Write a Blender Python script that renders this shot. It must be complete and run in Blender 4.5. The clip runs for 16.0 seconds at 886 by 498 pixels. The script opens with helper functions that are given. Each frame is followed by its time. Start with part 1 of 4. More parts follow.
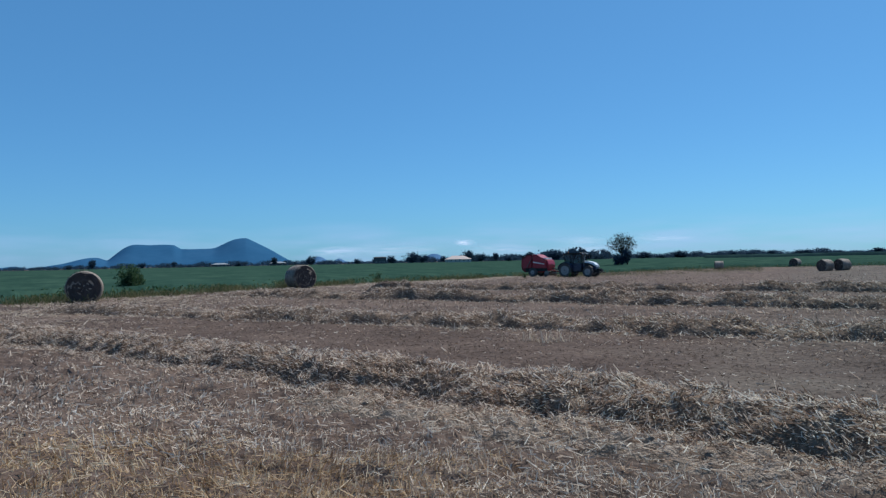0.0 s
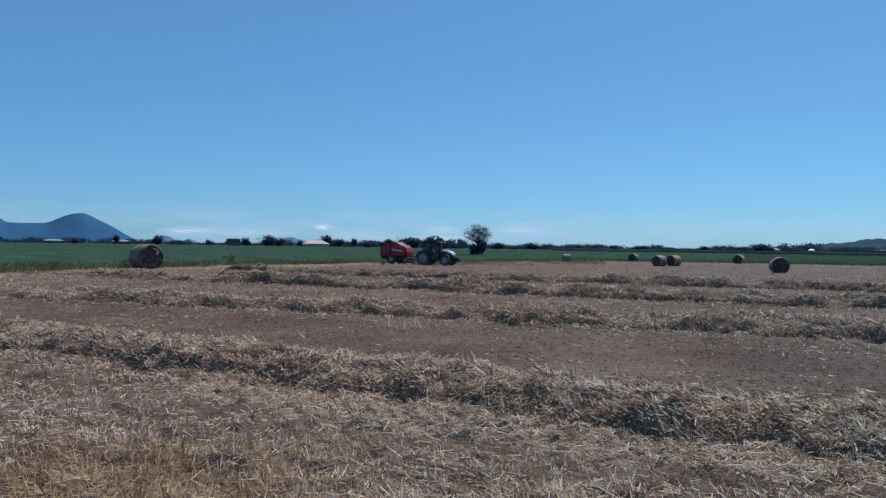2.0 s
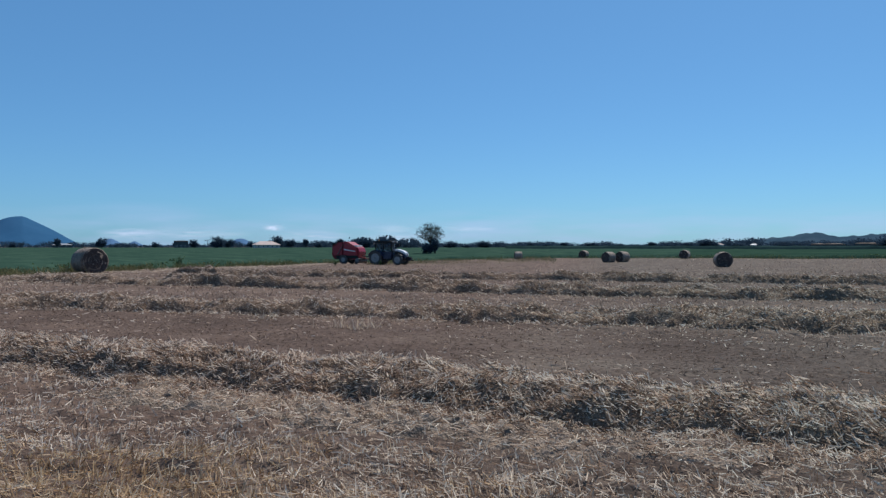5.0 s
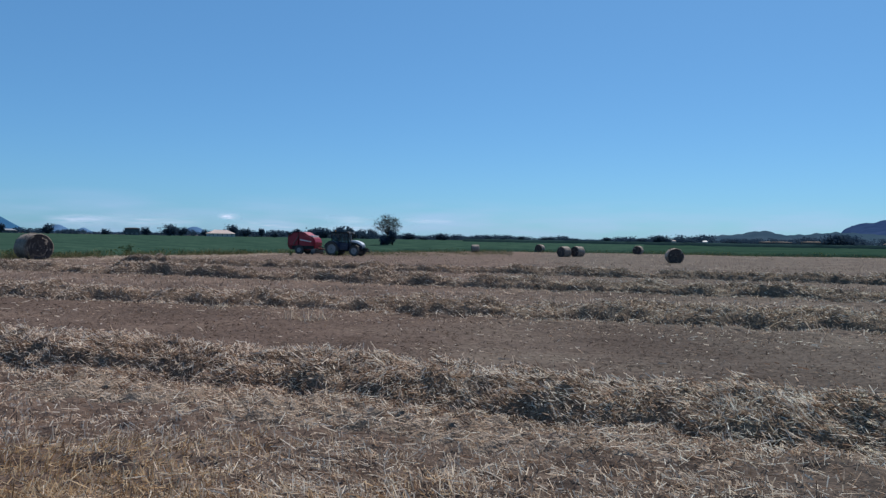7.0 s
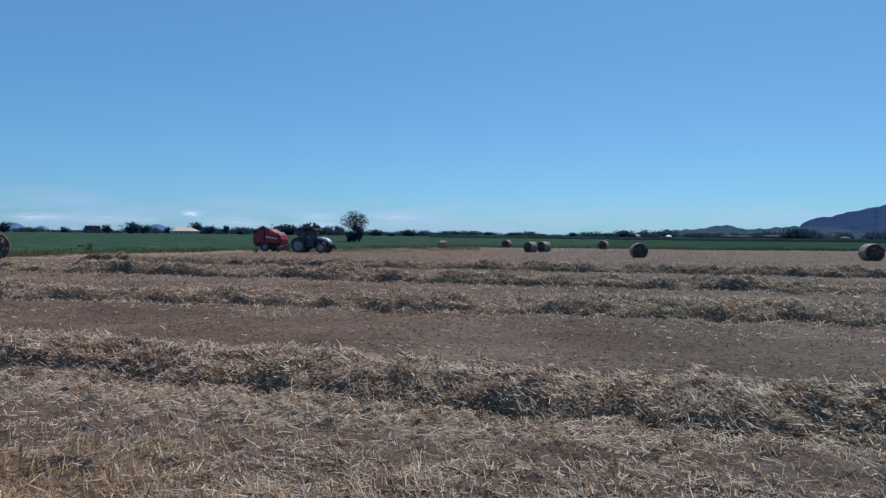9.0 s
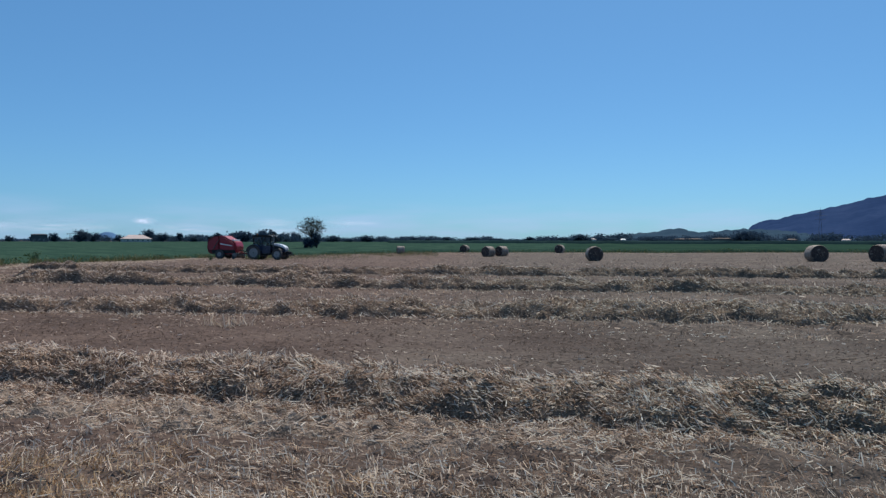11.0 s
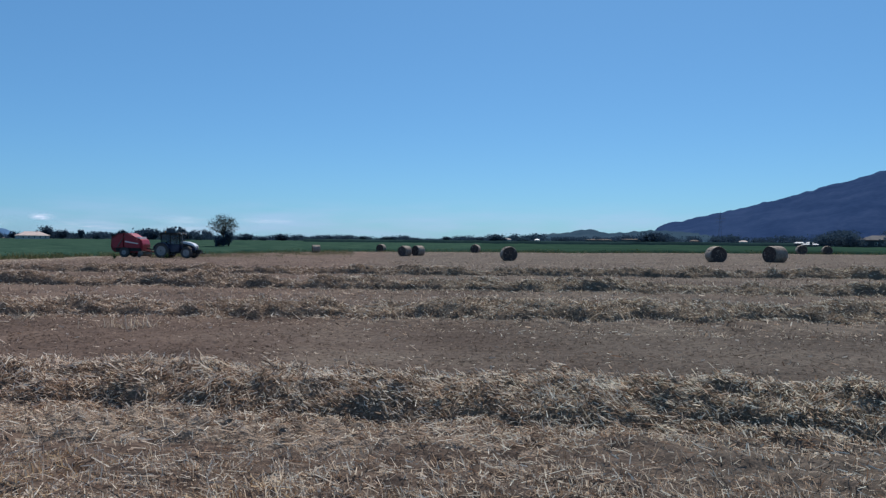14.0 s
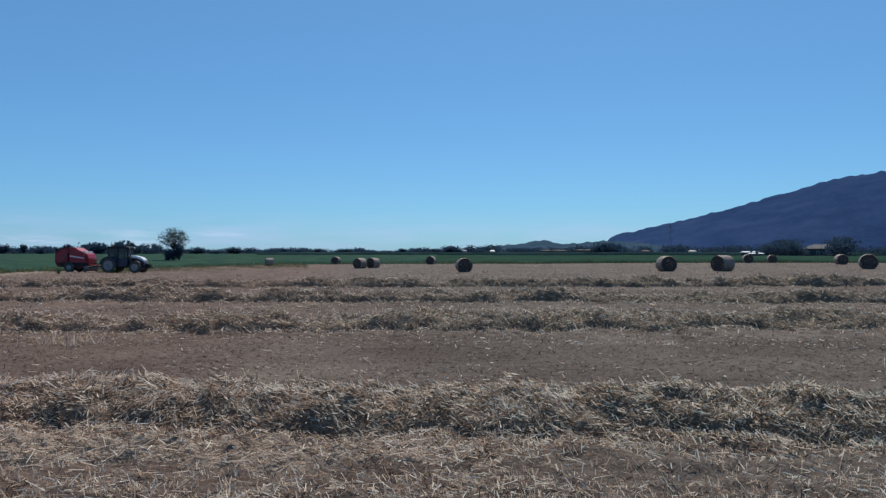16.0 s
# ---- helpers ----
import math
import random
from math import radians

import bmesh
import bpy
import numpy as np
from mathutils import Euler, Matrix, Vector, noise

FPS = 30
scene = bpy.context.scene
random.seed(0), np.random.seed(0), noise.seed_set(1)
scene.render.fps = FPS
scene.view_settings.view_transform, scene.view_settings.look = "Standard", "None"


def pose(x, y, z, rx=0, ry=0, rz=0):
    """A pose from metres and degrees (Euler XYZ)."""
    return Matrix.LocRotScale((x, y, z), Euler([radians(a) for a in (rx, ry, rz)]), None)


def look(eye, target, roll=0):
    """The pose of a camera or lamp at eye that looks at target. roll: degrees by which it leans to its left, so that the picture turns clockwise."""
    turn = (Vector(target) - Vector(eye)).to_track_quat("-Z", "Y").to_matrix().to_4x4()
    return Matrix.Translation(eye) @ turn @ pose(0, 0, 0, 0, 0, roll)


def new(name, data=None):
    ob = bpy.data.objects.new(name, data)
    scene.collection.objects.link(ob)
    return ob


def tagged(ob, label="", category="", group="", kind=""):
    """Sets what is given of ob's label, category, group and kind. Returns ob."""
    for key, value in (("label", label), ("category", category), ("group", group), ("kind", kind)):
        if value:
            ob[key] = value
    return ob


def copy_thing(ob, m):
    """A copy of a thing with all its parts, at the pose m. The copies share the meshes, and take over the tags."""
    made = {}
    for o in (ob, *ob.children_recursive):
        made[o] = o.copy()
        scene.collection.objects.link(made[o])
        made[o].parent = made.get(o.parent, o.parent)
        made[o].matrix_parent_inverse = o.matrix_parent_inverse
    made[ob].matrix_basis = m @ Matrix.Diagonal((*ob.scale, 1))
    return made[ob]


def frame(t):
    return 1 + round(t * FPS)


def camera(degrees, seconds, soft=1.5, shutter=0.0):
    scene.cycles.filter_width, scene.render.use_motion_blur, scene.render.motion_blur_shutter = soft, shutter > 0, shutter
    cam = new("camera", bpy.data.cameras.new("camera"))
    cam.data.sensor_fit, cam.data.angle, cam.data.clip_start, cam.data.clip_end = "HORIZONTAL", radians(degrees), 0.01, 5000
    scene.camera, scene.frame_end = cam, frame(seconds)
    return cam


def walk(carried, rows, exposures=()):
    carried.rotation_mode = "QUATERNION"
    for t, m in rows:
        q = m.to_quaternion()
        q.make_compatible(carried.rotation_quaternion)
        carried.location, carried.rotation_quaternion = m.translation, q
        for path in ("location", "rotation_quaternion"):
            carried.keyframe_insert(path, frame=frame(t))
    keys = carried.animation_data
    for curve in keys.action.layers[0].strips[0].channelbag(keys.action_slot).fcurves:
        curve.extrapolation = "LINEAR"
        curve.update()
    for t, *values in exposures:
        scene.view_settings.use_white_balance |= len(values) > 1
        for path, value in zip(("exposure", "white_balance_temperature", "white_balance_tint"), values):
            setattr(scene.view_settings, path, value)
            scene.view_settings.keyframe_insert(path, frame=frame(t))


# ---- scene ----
cam = camera(63.29, 16.0, soft=1.35)
PATH = [
    (0.0, pose(0.057, 0.072, 1.596, 90.95, 1.16, -0.00)),
    (0.5, pose(0.028, 0.075, 1.602, 90.42, 0.69, -5.92)),
    (1.0, pose(0.000, 0.066, 1.595, 89.57, 0.38, -6.87)),
    (1.5, pose(-0.000, 0.061, 1.602, 89.59, -0.40, -9.43)),
    (2.0, pose(-0.003, 0.073, 1.603, 89.83, -0.77, -11.25)),
    (2.5, pose(-0.000, 0.041, 1.604, 90.56, -0.64, -11.56)),
    (3.0, pose(0.001, 0.029, 1.599, 90.29, 0.60, -11.40)),
    (3.5, pose(-0.004, 0.021, 1.602, 89.93, 0.18, -11.64)),
    (4.0, pose(-0.006, 0.012, 1.603, 89.59, 0.09, -12.23)),
    (4.5, pose(0.005, 0.020, 1.598, 89.37, 0.14, -12.96)),
    (5.0, pose(-0.001, -0.000, 1.602, 89.78, -0.00, -15.02)),
    (7.5, pose(0.109, 0.022, 1.609, 89.05, -0.92, -18.64)),
    (8.0, pose(0.105, 0.007, 1.609, 89.03, -0.74, -19.09)),
    (8.5, pose(0.109, 0.007, 1.608, 88.95, -0.68, -19.85)),
    (9.0, pose(0.112, -0.001, 1.615, 88.90, -0.62, -20.97)),
    (11.5, pose(0.143, -0.021, 1.611, 89.33, -0.08, -25.15)),
    (12.0, pose(0.160, -0.007, 1.611, 88.87, -0.23, -26.20)),
    (12.5, pose(0.175, -0.000, 1.616, 88.74, -0.34, -27.51)),
    (13.0, pose(0.183, -0.008, 1.614, 89.25, -0.45, -28.92)),
    (13.5, pose(0.182, -0.046, 1.622, 89.46, -0.44, -30.10)),
    (14.0, pose(0.181, -0.049, 1.620, 89.32, -0.48, -30.92)),
    (14.5, pose(0.197, -0.045, 1.621, 89.18, -0.01, -31.50)),
    (15.0, pose(0.211, -0.034, 1.616, 89.63, -0.12, -32.21)),
    (15.5, pose(0.219, -0.038, 1.615, 89.97, 0.09, -33.03)),
    (16.0, pose(0.235, -0.032, 1.608, 90.28, -0.02, -34.45)),
]
walk(cam, PATH, exposures=[(0.0, 0.0, 6000, 5), (1.5, 0.0, 6350, 10), (4.0, 0.0, 6450, 10), (16.0, 0.0, 6500, 10)])

# ---- daylight ----
SUN_AZ, SUN_EL = 46.0, 54.0
world = bpy.data.worlds.new("world")
scene.world = world
world.use_nodes = True
wt = world.node_tree
sky = wt.nodes.new("ShaderNodeTexSky")
sky.sky_type = "NISHITA"
sky.sun_disc = False
sky.sun_elevation = radians(SUN_EL)
sky.sun_rotation = radians(SUN_AZ)
sky.air_density, sky.dust_density, sky.ozone_density = 0.8, 0.45, 1.0
clear = wt.nodes.new("ShaderNodeVectorMath")
clear.operation = "MULTIPLY"
clear.inputs[1].default_value = (0.56, 0.99, 1.295)
wt.links.new(sky.outputs[0], clear.inputs[0])
air = wt.nodes.new("ShaderNodeMix")
air.data_type = "RGBA"
air.inputs[0].default_value = 0.32
air.inputs[7].default_value = (1.9, 4.95, 9.5, 1)
wt.links.new(clear.outputs[0], air.inputs[6])
wt.links.new(air.outputs[2], wt.nodes["Background"].inputs[0])
wt.nodes["Background"].inputs[1].default_value = 0.078
lamp = bpy.data.lights.new("sun", "SUN")
lamp.energy, lamp.angle, lamp.color = 4.8, radians(0.53), (1.0, 0.94, 0.855)
sun = new("sun", lamp)
sun.matrix_world = look((0, 0, 0), (-math.sin(radians(SUN_AZ)) * math.cos(radians(SUN_EL)),
                                    -math.cos(radians(SUN_AZ)) * math.cos(radians(SUN_EL)), -math.sin(radians(SUN_EL))))


# ---- materials ----
def surface(name, colours, scale=4.0, rough=0.85, bump=0.3, bump_scale=40.0, island=0.0, metal=0.0, stretch=(1, 1, 1),
            spec=0.3, piece=0.0, space="Object", thin=0.0, fresh=None):
    """A procedural surface: two scales of noise over a ramp of colours, with a fine relief."""
    m = bpy.data.materials.new(name)
    m.use_nodes = True
    t = m.node_tree
    b = t.nodes["Principled BSDF"]
    co = t.nodes.new("ShaderNodeTexCoord")
    mp = t.nodes.new("ShaderNodeMapping")
    mp.inputs["Scale"].default_value = stretch
    t.links.new(co.outputs[space], mp.inputs[0])
    big, fine = t.nodes.new("ShaderNodeTexNoise"), t.nodes.new("ShaderNodeTexNoise")
    big.inputs["Scale"].default_value, big.inputs["Detail"].default_value = scale, 5
    fine.inputs["Scale"].default_value, fine.inputs["Detail"].default_value = bump_scale, 4
    t.links.new(mp.outputs[0], big.inputs["Vector"])
    t.links.new(mp.outputs[0], fine.inputs["Vector"])
    mix = t.nodes.new("ShaderNodeMath")
    mix.operation = "MULTIPLY_ADD"
    mix.inputs[1].default_value = 0.35
    t.links.new(fine.outputs[0], mix.inputs[0])
    half = t.nodes.new("ShaderNodeMath")
    half.operation = "MULTIPLY"
    half.inputs[1].default_value = 0.65
    t.links.new(big.outputs[0], half.inputs[0])
    t.links.new(half.outputs[0], mix.inputs[2])
    value = mix.outputs[0]
    for amount, node, socket in ((island, "ShaderNodeNewGeometry", "Random Per Island"), (piece, "ShaderNodeObjectInfo", "Random")):
        if amount:
            src = t.nodes.new(node)
            add = t.nodes.new("ShaderNodeMath")
            add.operation = "MULTIPLY_ADD"
            add.inputs[1].default_value = amount
            t.links.new(src.outputs[socket], add.inputs[0])
            sub = t.nodes.new("ShaderNodeMath")
            sub.operation = "SUBTRACT"
            sub.inputs[1].default_value = amount / 2
            t.links.new(value, sub.inputs[0])
            t.links.new(sub.outputs[0], add.inputs[2])
            value = add.outputs[0]
    ramp = t.nodes.new("ShaderNodeValToRGB")
    ramp.color_ramp.elements[0].position, ramp.color_ramp.elements[1].position = 0.28, 0.72
    ramp.color_ramp.elements[0].color, ramp.color_ramp.elements[1].color = (*colours[0], 1), (*colours[-1], 1)
    for i, c in enumerate(colours[1:-1]):
        e = ramp.color_ramp.elements.new(0.28 + 0.44 * (i + 1) / (len(colours) - 1))
        e.color = (*c, 1)
    t.links.new(value, ramp.inputs[0])
    t.links.new(ramp.outputs[0], b.inputs["Base Color"])
    if fresh:
        dot, rg, mul = t.nodes.new("ShaderNodeVectorMath"), t.nodes.new("ShaderNodeMapRange"), t.nodes.new("ShaderNodeMix")
        dot.operation = "DOT_PRODUCT"
        dot.inputs[1].default_value = (1.0, -0.5, 0.0)
        t.links.new(co.outputs["Object"], dot.inputs[0])
        wob = t.nodes.new("ShaderNodeMath")
        wob.operation = "MULTIPLY_ADD"
        wob.inputs[1].default_value = 9.0
        t.links.new(big.outputs[0], wob.inputs[0])
        t.links.new(dot.outputs["Value"], wob.inputs[2])
        rg.inputs["From Min"].default_value, rg.inputs["From Max"].default_value = 0.5, 8.0
        t.links.new(wob.outputs[0], rg.inputs["Value"])
        mul.data_type, mul.blend_type = "RGBA", "MULTIPLY"
        t.links.new(rg.outputs[0], mul.inputs[0])
        t.links.new(ramp.outputs[0], mul.inputs[6])
        mul.inputs[7].default_value = (*fresh, 1)
        t.links.new(mul.outputs[2], b.inputs["Base Color"])
    b.inputs["Roughness"].default_value, b.inputs["Metallic"].default_value = rough, metal
    b.inputs["Specular IOR Level"].default_value = spec
    if thin:
        tl, mx = t.nodes.new("ShaderNodeBsdfTranslucent"), t.nodes.new("ShaderNodeMixShader")
        mx.inputs[0].default_value = thin
        t.links.new(ramp.outputs[0], tl.inputs[0])
        t.links.new(b.outputs[0], mx.inputs[1])
        t.links.new(tl.outputs[0], mx.inputs[2])
        t.links.new(mx.outputs[0], t.nodes["Material Output"].inputs[0])
    if bump:
        bp = t.nodes.new("ShaderNodeBump")
        bp.inputs["Strength"].default_value = bump
        bp.inputs["Distance"].default_value = 0.05
        t.links.new(fine.outputs[0], bp.inputs["Height"])
        t.links.new(bp.outputs[0], b.inputs["Normal"])
    return m


def littered(m, colour, amount, beyond=None, fine=1.0):
    """Short straw flecks lying in four directions over a ground surface, thicker beyond the trodden strip."""
    t = m.node_tree
    b = t.nodes["Principled BSDF"]
    under = b.inputs["Base Color"].links[0].from_socket
    co = t.nodes.new("ShaderNodeTexCoord")
    cover = None
    for i, turn in enumerate((0.2, 1.0, 1.75, 2.6)):
        mp, ns, cut = t.nodes.new("ShaderNodeMapping"), t.nodes.new("ShaderNodeTexNoise"), t.nodes.new("ShaderNodeMapRange")
        mp.inputs["Location"].default_value = (3.7 * i, 1.9 * i, 0)
        mp.inputs["Rotation"].default_value = (0, 0, turn)
        mp.inputs["Scale"].default_value = (13 * fine, 85 * fine, 40 * fine)
        ns.inputs["Scale"].default_value, ns.inputs["Detail"].default_value = 1.0, 1.5
        cut.inputs["From Min"].default_value, cut.inputs["From Max"].default_value = 0.60, 0.68
        t.links.new(co.outputs["Object"], mp.inputs[0])
        t.links.new(mp.outputs[0], ns.inputs["Vector"])
        t.links.new(ns.outputs[0], cut.inputs["Value"])
        if cover is None:
            cover = cut.outputs[0]
        else:
            top = t.nodes.new("ShaderNodeMath")
            top.operation = "MAXIMUM"
            t.links.new(cover, top.inputs[0])
            t.links.new(cut.outputs[0], top.inputs[1])
            cover = top.outputs[0]
    part_of = t.nodes.new("ShaderNodeMath")
    part_of.operation = "MULTIPLY"
    part_of.inputs[1].default_value = amount
    t.links.new(cover, part_of.inputs[0])
    if beyond is not None:
        dot, ramp = t.nodes.new("ShaderNodeVectorMath"), t.nodes.new("ShaderNodeMapRange")
        dot.operation = "DOT_PRODUCT"
        dot.inputs[1].default_value = (0.618, 0.787, 0.0)
        ramp.inputs["From Min"].default_value, ramp.inputs["From Max"].default_value = 13.2, 14.8
        ramp.inputs["To Min"].default_value, ramp.inputs["To Max"].default_value = amount, beyond
        t.links.new(co.outputs["Object"], dot.inputs[0])
        t.links.new(dot.outputs["Value"], ramp.inputs["Value"])
        t.links.new(ramp.outputs[0], part_of.inputs[1])
    mix = t.nodes.new("ShaderNodeMix")
    mix.data_type = "RGBA"
    mix.inputs[7].default_value = (*colour, 1)
    t.links.new(part_of.outputs[0], mix.inputs[0])
    t.links.new(under, mix.inputs[6])
    t.links.new(mix.outputs[2], b.inputs["Base Color"])
    return m


def see_through(name, tint, rough=0.05):
    m = bpy.data.materials.new(name)
    m.use_nodes = True
    b = m.node_tree.nodes["Principled BSDF"]
    b.inputs["Base Color"].default_value = (*tint, 1)
    b.inputs["Roughness"].default_value = rough
    b.inputs["Transmission Weight"].default_value = 0.9
    b.inputs["IOR"].default_value = 1.1
    return m


STUBBLE = surface("stubble_ground", [(0.038, 0.026, 0.021), (0.094, 0.064, 0.051), (0.178, 0.127, 0.099)], 0.35, 0.95, 0.9, 9.0, spec=0.1, fresh=(0.80, 0.98, 1.02))
STRAW = surface("straw", [(0.190, 0.116, 0.078), (0.42, 0.292, 0.210), (0.68, 0.52, 0.40), (0.88, 0.765, 0.64)], 4.5, 0.6, 0.0, 30, island=0.65, spec=0.25, thin=0.42, fresh=(0.84, 0.99, 1.02))
STUBBLE_STALK = surface("stubble_stalk", [(0.23, 0.146, 0.098), (0.54, 0.385, 0.272), (0.80, 0.625, 0.475), (0.90, 0.79, 0.66)], 4.5, 0.6, 0.0, 30, island=0.65, spec=0.25, thin=0.4, fresh=(0.80, 0.98, 1.02))
CUT_GREEN = surface("green_straw", [(0.135, 0.104, 0.074), (0.36, 0.295, 0.212), (0.58, 0.50, 0.39), (0.74, 0.675, 0.57)], 4.5, 0.6, 0.0, 30, island=0.55, spec=0.25, thin=0.45, fresh=(0.87, 0.99, 1.01))
HEADLAND = surface("bleached_straw", [(0.30, 0.225, 0.165), (0.48, 0.385, 0.295), (0.67, 0.575, 0.465)], 2.0, 0.6, 0.0, 30, island=0.5, spec=0.25, thin=0.45)
GOLDEN = surface("golden_stubble", [(0.19, 0.110, 0.055), (0.41, 0.266, 0.145), (0.61, 0.43, 0.255), (0.74, 0.60, 0.425)], 2.5, 0.6, 0.0, 30, island=0.5, spec=0.25, thin=0.5)
# Darker straw; in the windrows its patches put shaded lumps into the colour.
DARK_STRAW = surface("dark_straw", [(0.088, 0.060, 0.046), (0.19, 0.140, 0.108), (0.33, 0.258, 0.206), (0.50, 0.41, 0.335)], 3.5, 0.6, 0.0, 30, island=0.55, spec=0.2, thin=0.25, fresh=(0.80, 0.98, 1.02))
TRODDEN = surface("trodden_straw", [(0.050, 0.034, 0.027), (0.069, 0.047, 0.037), (0.090, 0.063, 0.050), (0.13, 0.095, 0.075)], 0.8, 0.7, 0.0, 30, island=0.5, spec=0.1, thin=0.5, fresh=(0.80, 0.98, 1.02))
TRACK = surface("trodden_soil_and_straw", [(0.11, 0.082, 0.062), (0.24, 0.186, 0.143), (0.40, 0.32, 0.255)], 5.0, 0.95, 1.0, 40.0, spec=0.1)
# Matted straw, darkened and reddened so gaps between the straws look shaded.
SHADED_MOUND = surface("shaded_matted_straw", [(0.066, 0.040, 0.026), (0.145, 0.096, 0.067), (0.245, 0.174, 0.127)], 3.0, 0.95, 1.0, 25.0, spec=0.1, fresh=(0.84, 0.99, 1.02))
CROP = surface("crop_leaves", [(0.016, 0.039, 0.030), (0.031, 0.063, 0.047), (0.052, 0.092, 0.064)], 0.22, 1.0, 0.8, 1.6, spec=0.0)
CROP_LEAF = surface("crop_leaf", [(0.022, 0.054, 0.024), (0.045, 0.088, 0.036), (0.085, 0.13, 0.055)], 0.5, 0.7, 0.0, 5, island=0.5, thin=0.45)
CROP_LIGHT = surface("young_crop_leaves", [(0.014, 0.034, 0.026), (0.023, 0.050, 0.036), (0.036, 0.068, 0.046)], 0.05, 1.0, 0.8, 1.2, spec=0.0)
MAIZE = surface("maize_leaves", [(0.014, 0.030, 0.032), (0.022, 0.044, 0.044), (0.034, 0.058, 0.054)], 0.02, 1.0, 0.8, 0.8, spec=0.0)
MARGIN = surface("margin_grass", [(0.06, 0.085, 0.03), (0.14, 0.14, 0.06), (0.26, 0.23, 0.12)], 0.6, 0.8, 0.0, 5, island=0.6, thin=0.35)
LEAF = surface("tree_leaf", [(0.026, 0.040, 0.044), (0.042, 0.058, 0.060), (0.062, 0.080, 0.074)], 0.5, 0.7, 0.0, 5, island=0.5, thin=0.5)
# Leaf colour lightened and blued to carry the haze over distant trees.
HAZY_LEAF = surface("hazy_tree_leaf", [(0.030, 0.056, 0.088), (0.042, 0.070, 0.104), (0.056, 0.086, 0.116)], 0.3, 0.9, 0.0, 5, island=0.25, piece=0.2, spec=0.0, thin=0.4)
BARK = surface("bark", [(0.03, 0.025, 0.02), (0.09, 0.07, 0.055)], 3.0, 0.9, 0.6, 18.0)
BALE_WRAP = surface("bale_drum", [(0.11, 0.082, 0.064), (0.24, 0.188, 0.150), (0.42, 0.345, 0.285)], 2.5, 0.7, 1.0, 22.0, stretch=(0.3, 1, 1), piece=0.15)
BALE_FACE = surface("bale_end", [(0.040, 0.029, 0.027), (0.066, 0.049, 0.044), (0.100, 0.076, 0.066)], 4.0, 0.9, 0.5, 30.0, piece=0.15)
RED = surface("red_paint", [(0.25, 0.007, 0.020), (0.34, 0.013, 0.030)], 2.0, 0.35, 0.03, 30, spec=0.5)
RED_DUSTY = surface("dusty_red_paint", [(0.12, 0.009, 0.014), (0.18, 0.02, 0.024)], 2.0, 0.55, 0.05, 20)
NAVY = surface("dark_blue_paint", [(0.016, 0.020, 0.048), (0.030, 0.036, 0.075)], 2.0, 0.35, 0.02, 20, spec=0.5)
SILVER = surface("silver_paint", [(0.55, 0.57, 0.60), (0.70, 0.72, 0.75)], 2.0, 0.3, 0.02, 20, spec=0.5)
BLACK = surface("black_plastic", [(0.008, 0.008, 0.009), (0.02, 0.02, 0.022)], 3.0, 0.6, 0.1, 30)
RUBBER = surface("tyre_rubber", [(0.045, 0.043, 0.045), (0.11, 0.10, 0.095)], 3.0, 0.85, 0.3, 30)
RIM = surface("grey_rim", [(0.20, 0.195, 0.195), (0.32, 0.31, 0.30)], 3.0, 0.6, 0.05, 30)
STEEL = surface("dull_steel", [(0.10, 0.10, 0.10), (0.22, 0.21, 0.20)], 4.0, 0.5, 0.1, 40, metal=0.7)
PALE = surface("white_panel", [(0.60, 0.60, 0.60), (0.74, 0.74, 0.73)], 2.0, 0.5, 0.03, 20)
GLASS = see_through("cab_glass", (0.42, 0.48, 0.52), 0.05)
LAMP_RED = surface("red_lens", [(0.35, 0.01, 0.01), (0.45, 0.02, 0.015)], 5, 0.2, 0.0, 20)
AMBER = surface("amber_lens", [(0.6, 0.2, 0.01), (0.7, 0.26, 0.02)], 5, 0.2, 0.0, 20)
PLASTER = surface("pale_plaster", [(0.40, 0.37, 0.33), (0.55, 0.52, 0.47)], 0.3, 0.9, 0.1, 4)
GREY_WALL = surface("grey_plaster", [(0.07, 0.068, 0.075), (0.12, 0.115, 0.12)], 0.3, 0.9, 0.1, 4)
TILE = surface("clay_tile_roof", [(0.40, 0.31, 0.28), (0.55, 0.45, 0.41)], 0.5, 0.8, 0.5, 6, stretch=(1, 6, 1))
SHEET_ROOF = surface("pale_sheet_roof", [(0.34, 0.35, 0.37), (0.46, 0.47, 0.49)], 0.5, 0.5, 0.3, 5, stretch=(6, 1, 1))
FADED_ROOF = surface("faded_grey_roof", [(0.20, 0.21, 0.23), (0.29, 0.30, 0.32)], 0.5, 0.6, 0.3, 5, stretch=(6, 1, 1))
DARK_PANE = surface("window_pane", [(0.015, 0.018, 0.022), (0.03, 0.035, 0.04)], 1.0, 0.15, 0.0, 10, spec=0.6)
# Wooded slopes, their green shifted to blue to paint in distance haze.
HAZY_FOREST = surface("hazy_forest_slope", [(0.015, 0.032, 0.080), (0.024, 0.046, 0.104), (0.037, 0.061, 0.126)], 0.012, 1.0, 0.7, 0.09, spec=0.0)
HAZY_RIDGE = surface("hazy_ridge_woods", [(0.026, 0.052, 0.078), (0.036, 0.064, 0.092), (0.050, 0.078, 0.104)], 0.012, 1.0, 0.7, 0.09, spec=0.0)
# Farthest slopes: the blue of the air's haze is put into the colour.
HAZY_MOUNTAIN = surface("hazy_mountain_slope", [(0.024, 0.080, 0.160), (0.030, 0.092, 0.178), (0.038, 0.104, 0.195)], 0.004, 1.0, 0.4, 0.03, spec=0.0)
